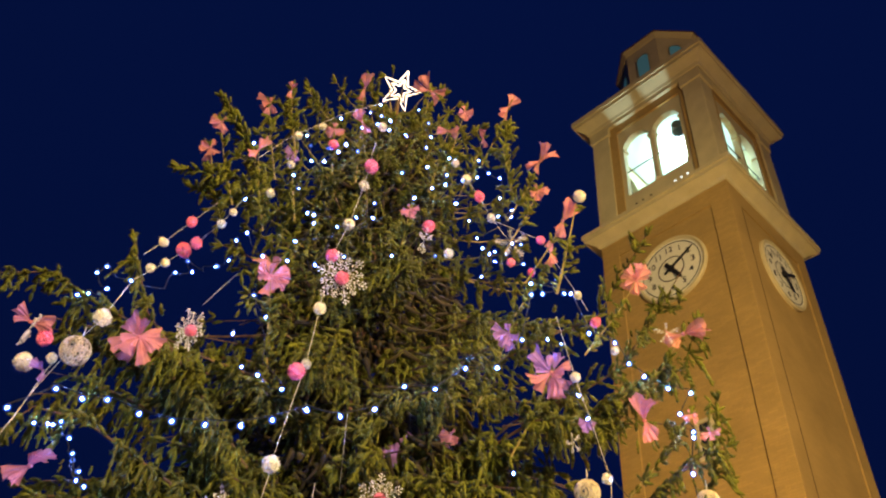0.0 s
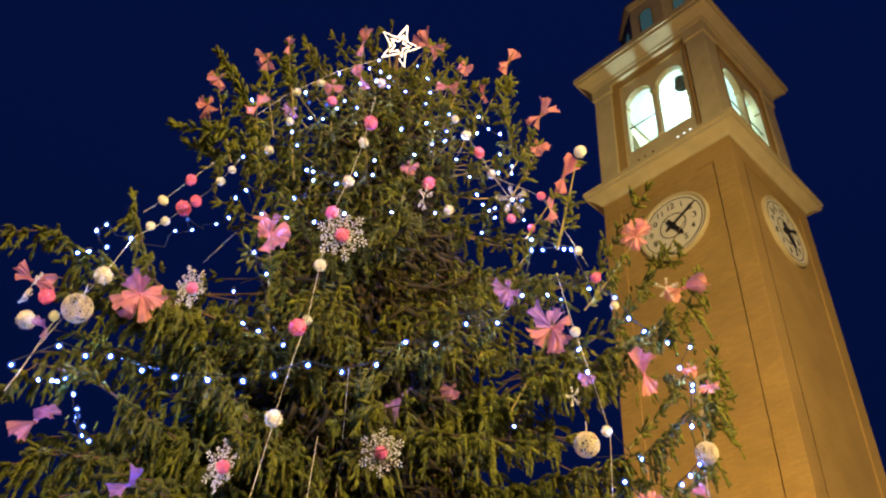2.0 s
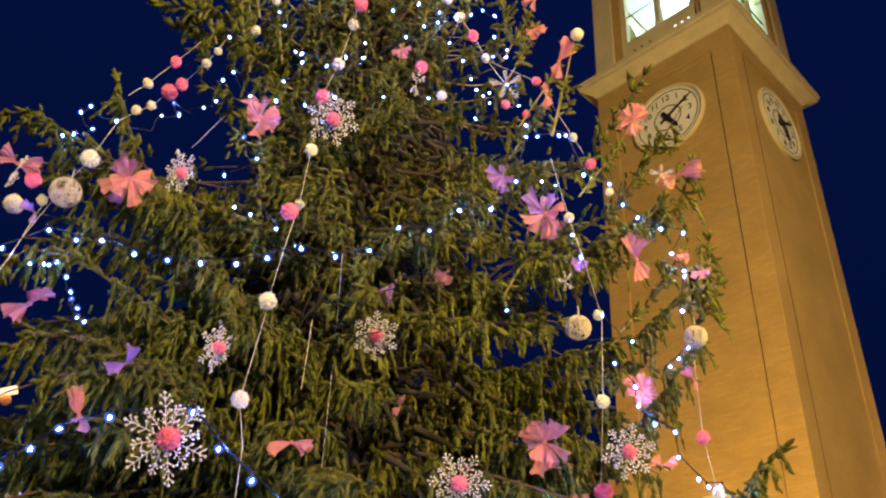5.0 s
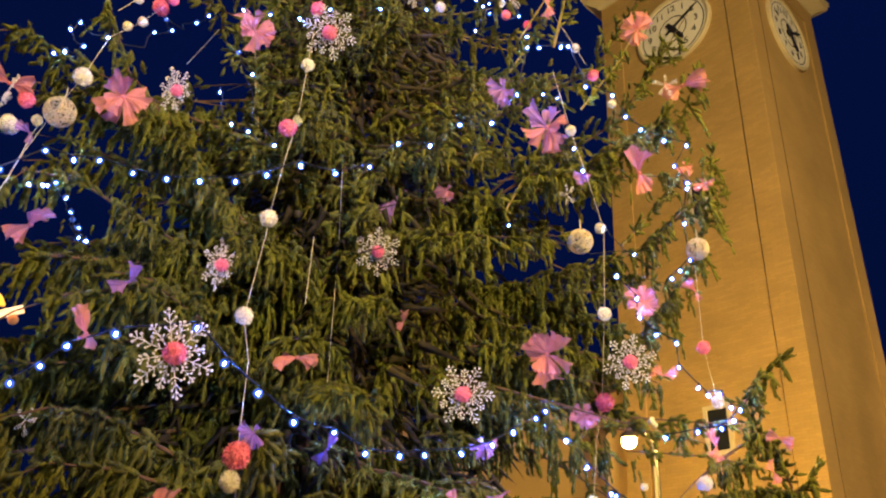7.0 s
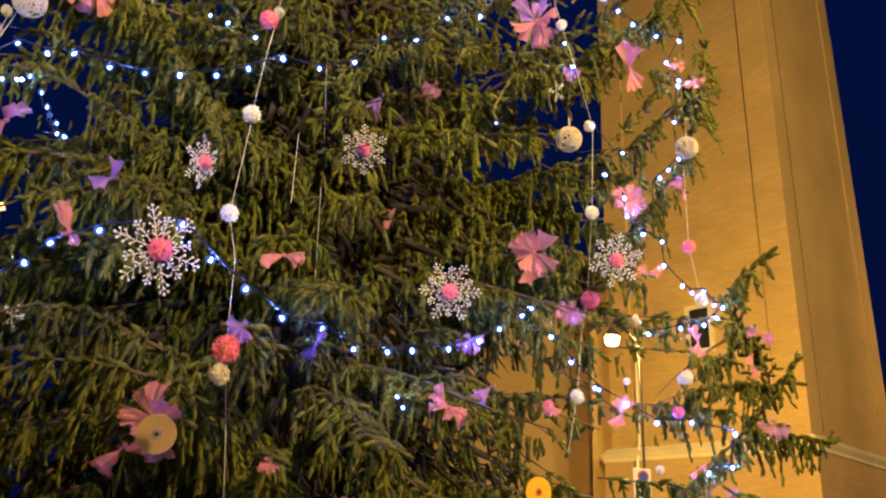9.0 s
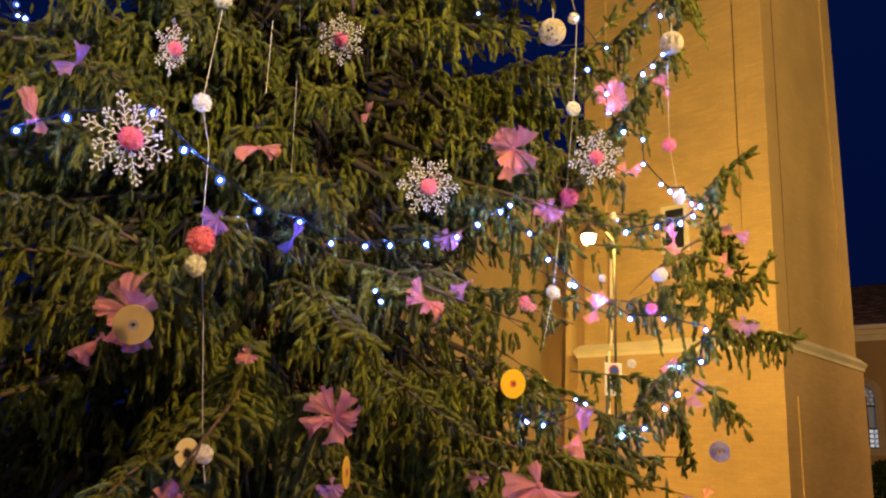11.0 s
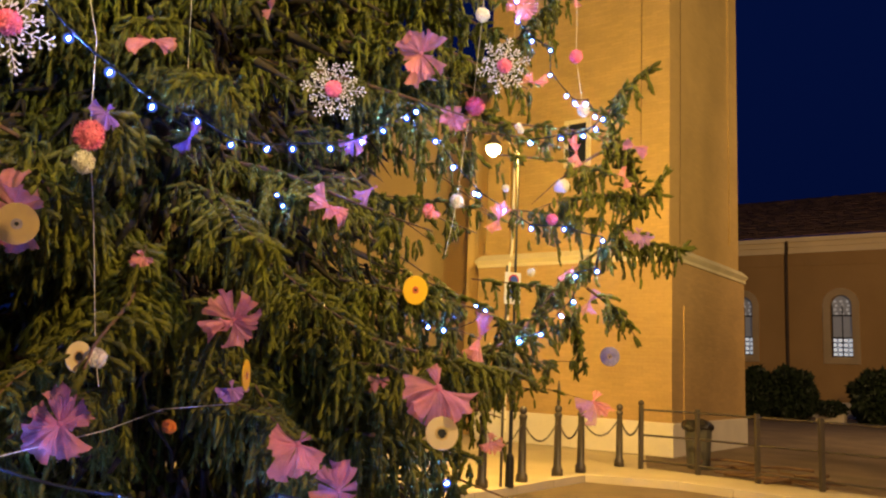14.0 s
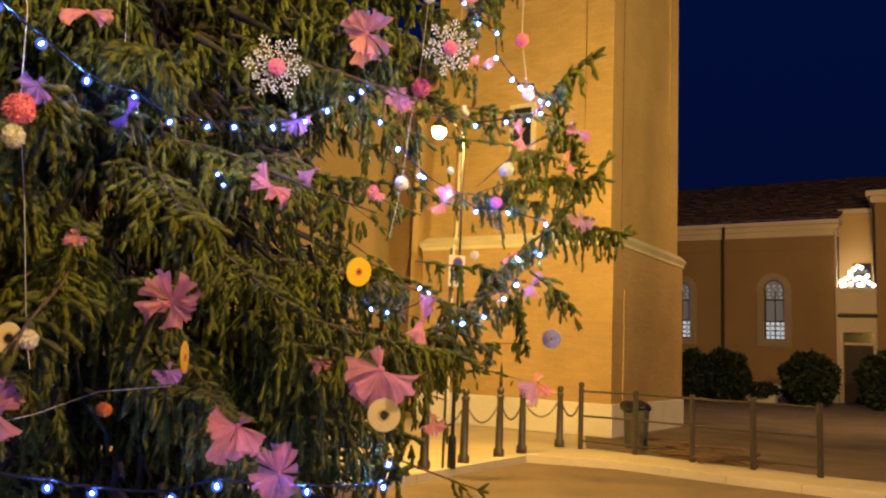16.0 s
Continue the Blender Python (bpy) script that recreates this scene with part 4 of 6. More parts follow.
def snowflake(x, y, z, size, lean, heart):
    s = thing("snowflake_ornament", facing(x, y, z, 0.15) @ pose(0, 0, 0, 0, lean, 0) @ pose(0, 0, 0, 0, 0, rnd.uniform(0, 60)), "white frosted snowflake ornament" + (" with a pink pom-pom heart" if heart else " in thin glitter twigs"), "snowflake", "snowflakes on the tree")
    CLEAR.append((x, y, z, 0.46 * size))
    n = 12 if heart else 5
    for k in range(n):
        part("arm", arm_mesh(size * (0.48 if k % 2 == 0 else 0.44), k), M_FROST, s).matrix_basis = pose(0, 0, 0, 0, rnd.uniform(-8, 8), k * 360 / n + rnd.uniform(-2, 2))
    if heart:
        ob = new("heart", pom_mesh("p"))
        ob.parent = s
        ob["label"] = "pink wool heart"
        ob.matrix_basis = Matrix.LocRotScale((0, 0, size * 0.05), None, [size * 0.25] * 3)


def rattan_ball(x, y, z, d):
    b = thing("rattan_ball", pose(x, y, z), "cream ball woven from thin rattan, hung on a branch", "ball", "rattan balls on the tree")
    CLEAR.append((x, y, z, 0.55 * d))
    bm = bmesh.new()
    for k in range(38):
        m = Euler([rnd.uniform(0, 6.3) for _ in range(3)]).to_matrix()
        r = d * rnd.uniform(0.30, 0.5)
        h = math.sqrt(max(0, (d * 0.5) ** 2 - r * r))
        tube(bm, [m @ Vector((r * math.cos(i * 0.3927), r * math.sin(i * 0.3927), h)) for i in range(17)], d * 0.015, 4)
    part("weave", bm, M_RATTAN, b)
    part("loop", tube(bmesh.new(), [(0, 0, d * 0.5), (0.005, 0, d * 0.75), (0, 0, d * 1.0)], 0.004, 5), M_CORD, b)


def record(x, y, z, d, colour, lean):
    m = {"yellow": M_DISCY, "gold": M_DISCG, "cream": M_DISCC, "silver": M_DISCS}[colour]
    words = {"yellow": "yellow painted", "gold": "golden", "cream": "cream painted", "silver": "shiny silver"}[colour]
    x, y, z = Vector((x, y, z)) + (SQUARE - Vector((x, y, z))).normalized() * 0.13
    r = thing("disc_ornament", facing(x, y, z, 0.12) @ pose(0, 0, 0, 0, lean, 0), words + " old record hung as an ornament", "disc ornament", "old records on the tree")
    CLEAR.append((x, y, z, 0.5 * d))
    R, h = d / 2, d * (0.16 if colour == "cream" else 0.05)
    part("disc", lathe(bmesh.new(), [(h, -0.002), (R, -0.002), (R, 0.002), (R * 0.98, 0.003), (R * 0.4, 0.0025), (h, 0.003)], 40, True), m, r)
    part("label", lathe(bmesh.new(), [(h + 0.001, 0.0035), (R * (0.26 if colour != "cream" else 0.42), 0.0035), (R * 0.25, 0.0045), (h + 0.001, 0.0045)], 30, True), M_LABEL if colour == "yellow" else M_DISCS if colour == "gold" else M_DISCG, r)
    part("centre_hole", cyl(bmesh.new(), h, h, -0.0015, 0.0045, 20), M_BLACK, r)


# three nested shells, added to imitate the bulb's soft blue halo
bm = bmesh.new()
for r_ in (0.013, 0.019, 0.026):
    bmesh.ops.create_icosphere(bm, subdivisions=2, radius=r_, matrix=Matrix.Translation((0, 0, -0.020)))
HALO = bm_mesh("halo_shells", bm, M_LEDHALO, True)
BULB = bm_mesh("bulb", lathe(bmesh.new(), [(0.002, -0.010), (0.0045, -0.014), (0.0055, -0.020), (0.0045, -0.026), (0.002, -0.030)], 10), M_LED, True)
BULB_STRONG = BULB.copy()
BULB_STRONG.materials[0] = M_LEDSTRONG
SOCKET = bm_mesh("socket", lathe(bmesh.new(), [(0.008, -0.004), (0.010, 0.0), (0.010, 0.022), (0.006, 0.026)], 8), M_CABLE, True)


def led_string(points, wired):
    s = thing("led_string", Matrix(), "string of blue-white fairy lights on dark cable", "fairy lights", "light strings on the tree")
    pts = [Vector(p) + Vector((0, 0, 0.03)) for p in points]
    fine = []
    for a, b in zip(pts, pts[1:]):
        sag = 0.06 * (b - a).length + (0.0 if wired else 0.05)
        for i in range(6):
            t = i / 6
            fine.append(a.lerp(b, t) + Vector((0, 0, -sag * 4 * t * (1 - t) * (0.4 if wired else 1.0))) + (b - a).cross(Vector((0, 0, 1))) * (0.0 if wired else 0.10 * math.sin(t * math.pi) * rnd.uniform(-1, 1)))
    fine.append(pts[-1])
    part("wire", tube(bmesh.new(), fine, 0.006 if wired else 0.004, 4), M_CABLE, s)
    for p in pts:
        m = Matrix.Translation(p - Vector((0, 0, 0.02))) @ pose(0, 0, 0, rnd.uniform(-40, 40), rnd.uniform(-40, 40), 0)
        b = new("bulb", BULB_STRONG if wired == 2 else BULB)
        b.parent = s
        b.matrix_basis = m @ Matrix.Scale(0.95 if wired else 0.70, 4)
        k = new("socket", SOCKET)
        k.parent = b
        c = new("halo_shells", HALO)
        c.parent = b
        c.visible_shadow = False
        CLEAR.append((p.x, p.y, p.z - 0.04, 0.05))


def cord(points):
    pts = [Vector(p) for p in points]
    c = thing("garland_cord", Matrix(), "thin white cord of a pom-pom garland", "cord", "garland cords on the tree")
    part("strand", tube(bmesh.new(), pts, 0.0021, 5), M_CORD, c)
    for a, b in zip(pts, pts[1:]):
        for i in range(4):
            p = a.lerp(b, i / 4)
            CLEAR.append((p.x, p.y, p.z, 0.035))


tulle_bow(-1.41, 4.77, 5.96, 0.34, "flower", "P")
tulle_bow(-2.15, 4.54, 5.06, 0.37, "flower", "P")
tulle_bow(-2.31, 4.76, 7.46, 0.23, "fan", "P")
tulle_bow(-1.88, 4.66, 8.09, 0.22, "fan", "P")
tulle_bow(-1.78, 4.86, 8.62, 0.18, "twin", "P")
tulle_bow(-1.13, 5.35, 9.46, 0.31, "twin", "P", 130)
tulle_bow(-1.05, 5.23, 8.67, 0.29, "twin", "P", 128)
tulle_bow(-0.37, 5.50, 9.73, 0.37, "twin", "P", 112)
tulle_bow(0.05, 5.05, 8.80, 0.20, "fan", "P")
tulle_bow(0.53, 5.12, 9.05, 0.28, "twin", "P", 68)
tulle_bow(0.90, 5.27, 8.36, 0.32, "twin", "P", 28)
tulle_bow(0.88, 5.35, 7.97, 0.20, "fan", "P")
tulle_bow(1.15, 5.48, 7.69, 0.36, "twin", "P", 70)
tulle_bow(1.06, 5.69, 7.41, 0.23, "twin", "P")
tulle_bow(-0.41, 5.42, 7.58, 0.18, "fan", "P")
tulle_bow(-1.86, 4.75, 7.47, 0.25, "twin", "P")
tulle_bow(-1.66, 5.18, 7.99, 0.18, "fan", "L")
tulle_bow(-0.11, 5.16, 8.57, 0.26, "twin", "P")
tulle_bow(0.28, 5.34, 8.73, 0.21, "twin", "P")
tulle_bow(-1.33, 5.27, 8.55, 0.19, "fan", "P")
tulle_bow(1.76, 5.24, 6.74, 0.29, "flower", "P")
tulle_bow(2.22, 5.49, 6.37, 0.40, "twin", "P", 12)
tulle_bow(1.76, 5.47, 5.39, 0.36, "twin", "P", 75)
tulle_bow(0.96, 5.28, 5.64, 0.41, "flower", "M")
tulle_bow(0.62, 5.48, 6.17, 0.27, "fan", "L")
tulle_bow(-0.23, 5.81, 5.18, 0.34, "cone", "L")
tulle_bow(0.17, 5.48, 5.08, 0.17, "fan", "P")
tulle_bow(-2.86, 4.39, 4.99, 0.27, "twin", "P", 10)
tulle_bow(-2.73, 4.60, 4.74, 0.20, "twin", "L")
tulle_bow(-2.44, 4.44, 3.95, 0.34, "twin", "P", 80)
tulle_bow(1.21, 5.15, 5.12, 0.16, "fan", "L")
tulle_bow(2.37, 5.66, 5.46, 0.16, "fan", "P")
tulle_bow(2.23, 5.66, 5.62, 0.15, "fan", "P")
tulle_bow(-2.22, 4.56, 7.61, 0.19, "fan", "P")
tulle_bow(0.99, 5.58, 3.77, 0.42, "flower", "P")
tulle_bow(-1.69, 3.88, 3.05, 0.27, "twin", "P", 115)
tulle_bow(-0.74, 4.83, 3.34, 0.29, "twin", "P", -12)
tulle_bow(-0.09, 5.41, 3.88, 0.14, "twin", "P")
tulle_bow(1.83, 5.82, 4.37, 0.29, "flower", "P")
tulle_bow(1.34, 5.94, 3.43, 0.20, "flower", "P")
tulle_bow(-0.46, 4.59, 2.71, 0.20, "twin", "L")
tulle_bow(-1.55, 3.91, 3.37, 0.18, "twin", "L")
tulle_bow(0.50, 5.19, 2.96, 0.18, "fan", "L")
tulle_bow(2.39, 6.15, 4.67, 0.23, "twin", "P")
tulle_bow(2.13, 6.41, 3.97, 0.20, "twin", "P")
tulle_bow(2.38, 6.02, 3.28, 0.22, "twin", "P")
tulle_bow(2.90, 6.05, 3.39, 0.23, "twin", "P")
tulle_bow(2.82, 6.05, 3.12, 0.19, "twin", "P")
tulle_bow(-1.09, 3.85, 2.12, 0.32, "flower", "P")
tulle_bow(-1.28, 4.02, 2.00, 0.18, "cone", "P")
tulle_bow(0.35, 4.79, 2.43, 0.23, "twin", "P")
tulle_bow(1.09, 5.43, 2.59, 0.12, "fan", "P")
tulle_bow(-0.80, 3.79, 1.21, 0.28, "flower", "P")
tulle_bow(-0.12, 3.68, 1.68, 0.27, "flower", "P")
tulle_bow(0.19, 3.65, 1.16, 0.28, "fan", "P")
tulle_bow(0.92, 4.19, 1.41, 0.40, "fan", "P")
tulle_bow(0.33, 4.86, 2.45, 0.24, "twin", "P")
tulle_bow(0.63, 5.09, 2.63, 0.20, "cone", "L")
tulle_bow(3.19, 7.51, 1.26, 0.38, "fan", "M")
tulle_bow(1.48, 5.48, 1.73, 0.31, "twin", "P", 72)
tulle_bow(1.42, 4.92, 1.08, 0.16, "fan", "P")
tulle_bow(-0.59, 4.22, 1.99, 0.12, "fan", "P")
tulle_bow(2.80, 6.70, 2.15, 0.25, "twin", "L", 60)
tulle_bow(3.09, 6.34, 2.72, 0.20, "fan", "L")
tulle_bow(1.80, 6.19, 2.72, 0.25, "twin", "P")
tulle_bow(0.40, 3.88, 0.93, 0.24, "flower", "P")
tulle_bow(-0.11, 3.86, 1.38, 0.13, "fan", "L")
tulle_bow(0.67, 4.58, 1.43, 0.12, "fan", "P")
tulle_bow(-0.67, 3.40, 2.47, 0.12, "fan", "L")
tulle_bow(2.38, 6.22, 2.32, 0.17, "twin", "P")
pom_pom(-2.26, 4.89, 6.59, 0.104, "p")
pom_pom(-2.47, 4.99, 6.41, 0.094, "w")
pom_pom(-2.36, 5.19, 6.52, 0.149, "p")
pom_pom(-2.22, 5.06, 6.50, 0.105, "p")
pom_pom(-2.46, 4.93, 6.05, 0.080, "w")
pom_pom(-2.50, 5.25, 6.40, 0.085, "w")
pom_pom(-1.95, 4.75, 6.47, 0.080, "w")
pom_pom(-1.85, 4.66, 6.53, 0.070, "w")
pom_pom(-2.37, 4.35, 5.06, 0.129, "w")
pom_pom(-2.76, 4.48, 4.93, 0.115, "p")
pom_pom(-2.84, 4.50, 4.74, 0.123, "w")
pom_pom(-0.87, 5.37, 8.11, 0.156, "p")
pom_pom(-0.92, 5.45, 7.89, 0.118, "w")
pom_pom(-0.89, 4.85, 6.71, 0.111, "w")
pom_pom(-0.21, 5.62, 7.56, 0.139, "p")
pom_pom(-0.97, 4.82, 6.29, 0.126, "p")
pom_pom(-0.98, 4.86, 5.74, 0.106, "w")
pom_pom(-0.97, 4.48, 4.86, 0.129, "p")
pom_pom(-0.94, 4.60, 5.01, 0.079, "w")
pom_pom(-0.99, 4.46, 4.13, 0.117, "w")
pom_pom(0.28, 5.43, 7.88, 0.117, "p")
pom_pom(0.42, 5.51, 7.66, 0.093, "w")
pom_pom(0.94, 5.59, 7.49, 0.098, "p")
pom_pom(0.64, 5.59, 7.14, 0.095, "p")
pom_pom(0.85, 5.65, 7.09, 0.090, "p")
pom_pom(1.29, 5.59, 6.80, 0.082, "w")
pom_pom(1.14, 5.20, 5.56, 0.090, "w")
pom_pom(1.28, 5.22, 7.80, 0.128, "w")
pom_pom(1.39, 5.38, 6.31, 0.104, "p")
pom_pom(0.02, 5.76, 7.34, 0.104, "w")
pom_pom(0.13, 5.32, 8.00, 0.106, "w")
pom_pom(-0.84, 5.38, 8.80, 0.102, "w")
pom_pom(-1.69, 5.27, 8.38, 0.092, "w")
pom_pom(0.00, 5.22, 8.12, 0.083, "w")
pom_pom(-1.47, 5.31, 8.62, 0.088, "w")
pom_pom(-1.29, 5.23, 8.24, 0.108, "p")
pom_pom(-1.57, 4.58, 6.73, 0.080, "w")
pom_pom(1.53, 5.34, 5.98, 0.081, "w")
pom_pom(-1.59, 4.99, 7.59, 0.079, "w")
pom_pom(-1.01, 4.35, 3.40, 0.110, "w")
pom_pom(-0.70, 3.28, 2.34, 0.123, "p")
pom_pom(-0.71, 3.27, 2.23, 0.092, "w")
pom_pom(1.45, 5.60, 4.14, 0.112, "w")
pom_pom(1.56, 6.16, 3.62, 0.160, "p")
pom_pom(2.39, 6.09, 4.12, 0.119, "p")
pom_pom(1.93, 6.16, 3.49, 0.066, "w")
pom_pom(2.46, 6.09, 3.66, 0.107, "w")
pom_pom(2.25, 5.97, 2.98, 0.111, "w")
pom_pom(-2.73, 4.63, 4.87, 0.080, "w")
pom_pom(1.38, 5.34, 4.75, 0.090, "w")
pom_pom(-2.87, 4.57, 4.77, 0.132, "w")
pom_pom(1.36, 5.81, 2.75, 0.114, "w")
pom_pom(-0.73, 4.06, 1.49, 0.097, "w")
pom_pom(1.83, 6.13, 2.96, 0.064, "w")
pom_pom(2.27, 6.10, 3.00, 0.092, "w")
pom_pom(2.23, 6.14, 2.74, 0.101, "p")
pom_pom(2.00, 6.32, 3.51, 0.067, "w")
pom_pom(2.04, 6.07, 2.29, 0.071, "w")
pom_pom(1.09, 5.52, 2.61, 0.087, "p")
pom_pom(-0.38, 4.01, 1.19, 0.073, "o")
snowflake(-0.85, 4.83, 6.06, 0.45, 0, 1)
snowflake(-1.94, 4.86, 5.40, 0.37, 60, 1)
snowflake(0.63, 5.50, 7.31, 0.35, 30, 0)
snowflake(-0.32, 5.24, 4.35, 0.37, 0, 1)
snowflake(-1.23, 4.41, 3.75, 0.34, 62, 1)
snowflake(-1.16, 3.65, 2.89, 0.45, 15, 1)
snowflake(0.33, 4.89, 3.19, 0.41, 0, 1)
snowflake(1.60, 5.52, 3.73, 0.42, 20, 1)
snowflake(2.03, 5.40, 6.28, 0.24, 30, 0)
snowflake(1.08, 5.11, 4.89, 0.20, 60, 0)
snowflake(-0.24, 5.62, 7.36, 0.34, 70, 0)
snowflake(-1.95, 4.07, 2.63, 0.18, 45, 0)
snowflake(-2.82, 4.35, 4.89, 0.31, 75, 0)
rattan_ball(-2.53, 4.51, 4.87, 0.209)
rattan_ball(1.22, 5.34, 4.62, 0.195)
rattan_ball(2.36, 5.91, 4.95, 0.193)
record(0.95, 5.14, 2.00, 0.182, "yellow", 30)
record(-1.07, 3.82, 2.05, 0.178, "gold", 15)
record(0.97, 4.29, 1.17, 0.171, "cream", 10)
record(-0.05, 3.72, 1.44, 0.134, "yellow", 75)
record(-0.78, 3.91, 1.49, 0.132, "cream", 42)
record(3.20, 7.16, 1.69, 0.179, "silver", 0)
led_string([(-2.80, 4.53, 4.39), (-2.58, 4.60, 4.61), (-2.40, 4.62, 4.57), (-2.21, 4.62, 4.57), (-1.95, 4.56, 4.46), (-1.68, 4.44, 4.35), (-1.44, 4.35, 4.31), (-1.20, 4.27, 4.28), (-1.01, 4.26, 4.33), (-0.84, 4.40, 4.52), (-0.67, 5.00, 4.86), (-0.46, 5.37, 5.19), (-0.24, 5.31, 5.38), (0.02, 5.34, 5.41), (0.25, 5.36, 5.66), (0.52, 5.33, 5.68), (0.72, 5.38, 6.03), (0.84, 5.58, 6.75)], 1)
led_string([(-2.61, 4.56, 4.31), (-2.51, 4.57, 4.32), (-2.47, 4.56, 4.31), (-2.44, 4.57, 4.34), (-2.32, 4.51, 4.20), (-2.20, 4.39, 4.03), (-2.06, 4.25, 3.85), (-1.92, 4.08, 3.68), (-2.30, 4.65, 4.12), (-2.16, 4.53, 3.93)], 0)
led_string([(-2.60, 4.31, 5.21), (-2.51, 4.29, 5.22), (-2.36, 4.21, 5.20), (-2.49, 4.22, 5.36), (-2.45, 4.24, 5.44), (-2.25, 4.26, 5.35), (-2.42, 5.33, 6.36), (-2.24, 5.25, 6.33), (-2.32, 5.25, 6.45), (-1.93, 4.93, 6.14), (-1.78, 4.75, 6.07), (-1.73, 4.61, 6.17)], 0)
led_string([(-1.90, 4.66, 7.47), (-1.60, 5.31, 8.44), (-1.54, 5.29, 8.26), (-1.45, 5.17, 7.88), (-1.33, 5.17, 7.89), (-1.21, 5.19, 8.09), (-1.03, 5.16, 8.48), (-0.89, 5.52, 9.19), (-0.79, 5.53, 9.11), (-0.56, 5.39, 8.71), (-0.34, 5.31, 8.85), (-0.32, 5.21, 8.31), (-0.53, 5.26, 7.93)], 0)
led_string([(-0.28, 5.21, 8.00), (-0.21, 5.30, 7.80), (-0.08, 5.23, 7.93), (0.05, 5.41, 7.73), (0.25, 5.35, 8.35), (0.37, 5.44, 8.26), (0.50, 5.49, 8.28), (0.62, 5.47, 7.66), (0.29, 5.57, 7.42), (0.36, 5.58, 7.29), (0.48, 5.55, 7.23), (0.35, 5.62, 6.94)], 0)
led_string([(-1.77, 4.60, 6.65), (-1.50, 4.87, 7.31), (-1.18, 4.72, 6.66), (-0.73, 5.12, 7.10), (-0.97, 4.76, 6.57), (-1.06, 4.64, 6.01), (-0.87, 4.84, 6.31), (-0.50, 5.25, 6.76), (-0.11, 5.74, 7.26), (-0.53, 5.26, 7.95), (-0.37, 5.33, 7.66), (-1.26, 4.61, 6.21)], 0)
led_string([(0.95, 5.60, 6.77), (1.16, 5.62, 6.84), (0.84, 5.61, 6.92), (1.23, 5.59, 6.81), (1.32, 5.33, 6.14), (1.54, 5.32, 6.05), (1.65, 5.38, 5.89), (1.82, 5.50, 5.86), (2.06, 5.63, 5.86), (2.26, 5.64, 5.84), (2.13, 5.61, 5.58), (2.23, 5.63, 5.43), (2.26, 5.75, 5.46), (2.24, 5.86, 5.17), (2.32, 6.01, 4.89), (2.25, 6.05, 4.81), (2.15, 6.03, 4.71)], 1)
led_string([(-2.13, 4.15, 2.85), (-1.94, 4.04, 2.92), (-1.77, 3.92, 2.99), (-1.46, 3.68, 2.99), (-1.09, 3.73, 3.07), (-0.95, 3.86, 2.94), (-0.72, 3.67, 2.73), (-0.59, 4.00, 2.70), (-0.44, 4.68, 2.84), (-0.25, 4.89, 2.78), (-0.03, 4.92, 2.78), (0.11, 4.91, 2.80), (0.33, 4.94, 2.83), (0.55, 5.16, 2.95), (0.72, 5.38, 3.11), (0.91, 5.57, 3.27), (0.98, 5.63, 3.35)], 2)
led_string([(1.14, 5.64, 3.15), (1.29, 5.65, 2.97), (1.52, 5.78, 2.81), (1.54, 5.96, 2.86), (1.83, 6.14, 2.78), (2.06, 6.17, 2.66), (2.31, 6.10, 2.66), (2.71, 6.24, 2.62), (2.69, 6.32, 2.37), (2.49, 6.24, 2.31), (2.55, 6.46, 2.12), (2.42, 6.43, 1.99), (2.14, 6.08, 1.81), (1.83, 5.63, 1.73)], 2)
led_string([(1.51, 5.46, 4.40), (1.72, 5.65, 4.32), (1.80, 5.89, 4.26), (2.04, 6.18, 4.25), (2.18, 6.15, 4.17), (2.21, 6.20, 3.98), (2.32, 6.10, 3.78), (2.37, 6.07, 3.71), (2.48, 6.06, 3.72), (2.55, 6.05, 3.61), (2.62, 6.05, 3.60), (2.54, 6.03, 3.50), (2.42, 6.00, 3.42), (2.24, 6.00, 3.38), (2.00, 6.01, 3.32)], 1)
led_string([(1.44, 5.44, 1.95), (1.50, 5.44, 1.92), (1.17, 5.27, 1.76), (1.05, 5.21, 1.77), (0.03, 4.99, 2.51), (0.07, 4.94, 2.44)], 0)
led_string([(-1.11, 3.43, 1.11), (-0.97, 3.48, 1.04), (-0.58, 3.99, 0.86), (-0.41, 4.05, 0.82), (-0.07, 3.86, 0.83), (0.12, 3.71, 0.91), (0.58, 4.20, 0.80), (1.10, 4.77, 0.73), (1.12, 4.74, 0.86)], 2)
led_string([(-1.56, 4.72, 5.31), (-1.34, 4.41, 4.81), (-1.19, 4.31, 4.69), (-0.99, 4.27, 4.56), (-1.51, 4.79, 5.76), (-1.36, 4.77, 5.54)], 0)
led_string([(1.14, 5.13, 5.34), (1.06, 5.33, 5.99), (0.95, 5.37, 6.06), (1.20, 5.09, 5.11), (1.40, 5.32, 4.74), (1.70, 5.58, 4.67), (0.67, 5.45, 4.78)], 0)
led_string([(-1.41, 4.84, 7.10), (-1.34, 5.26, 8.20), (-1.15, 5.18, 8.21), (-1.02, 5.22, 8.15), (-0.91, 5.36, 8.81), (-1.00, 5.38, 9.05), (-0.95, 5.69, 9.60), (-0.76, 5.46, 8.85), (-1.26, 5.15, 8.60)], 0)
led_string([(-0.50, 5.68, 9.58), (-0.28, 5.25, 8.56), (-0.06, 5.17, 8.13), (0.10, 5.28, 7.93), (0.25, 5.37, 8.11), (-0.09, 5.27, 7.84)], 0)
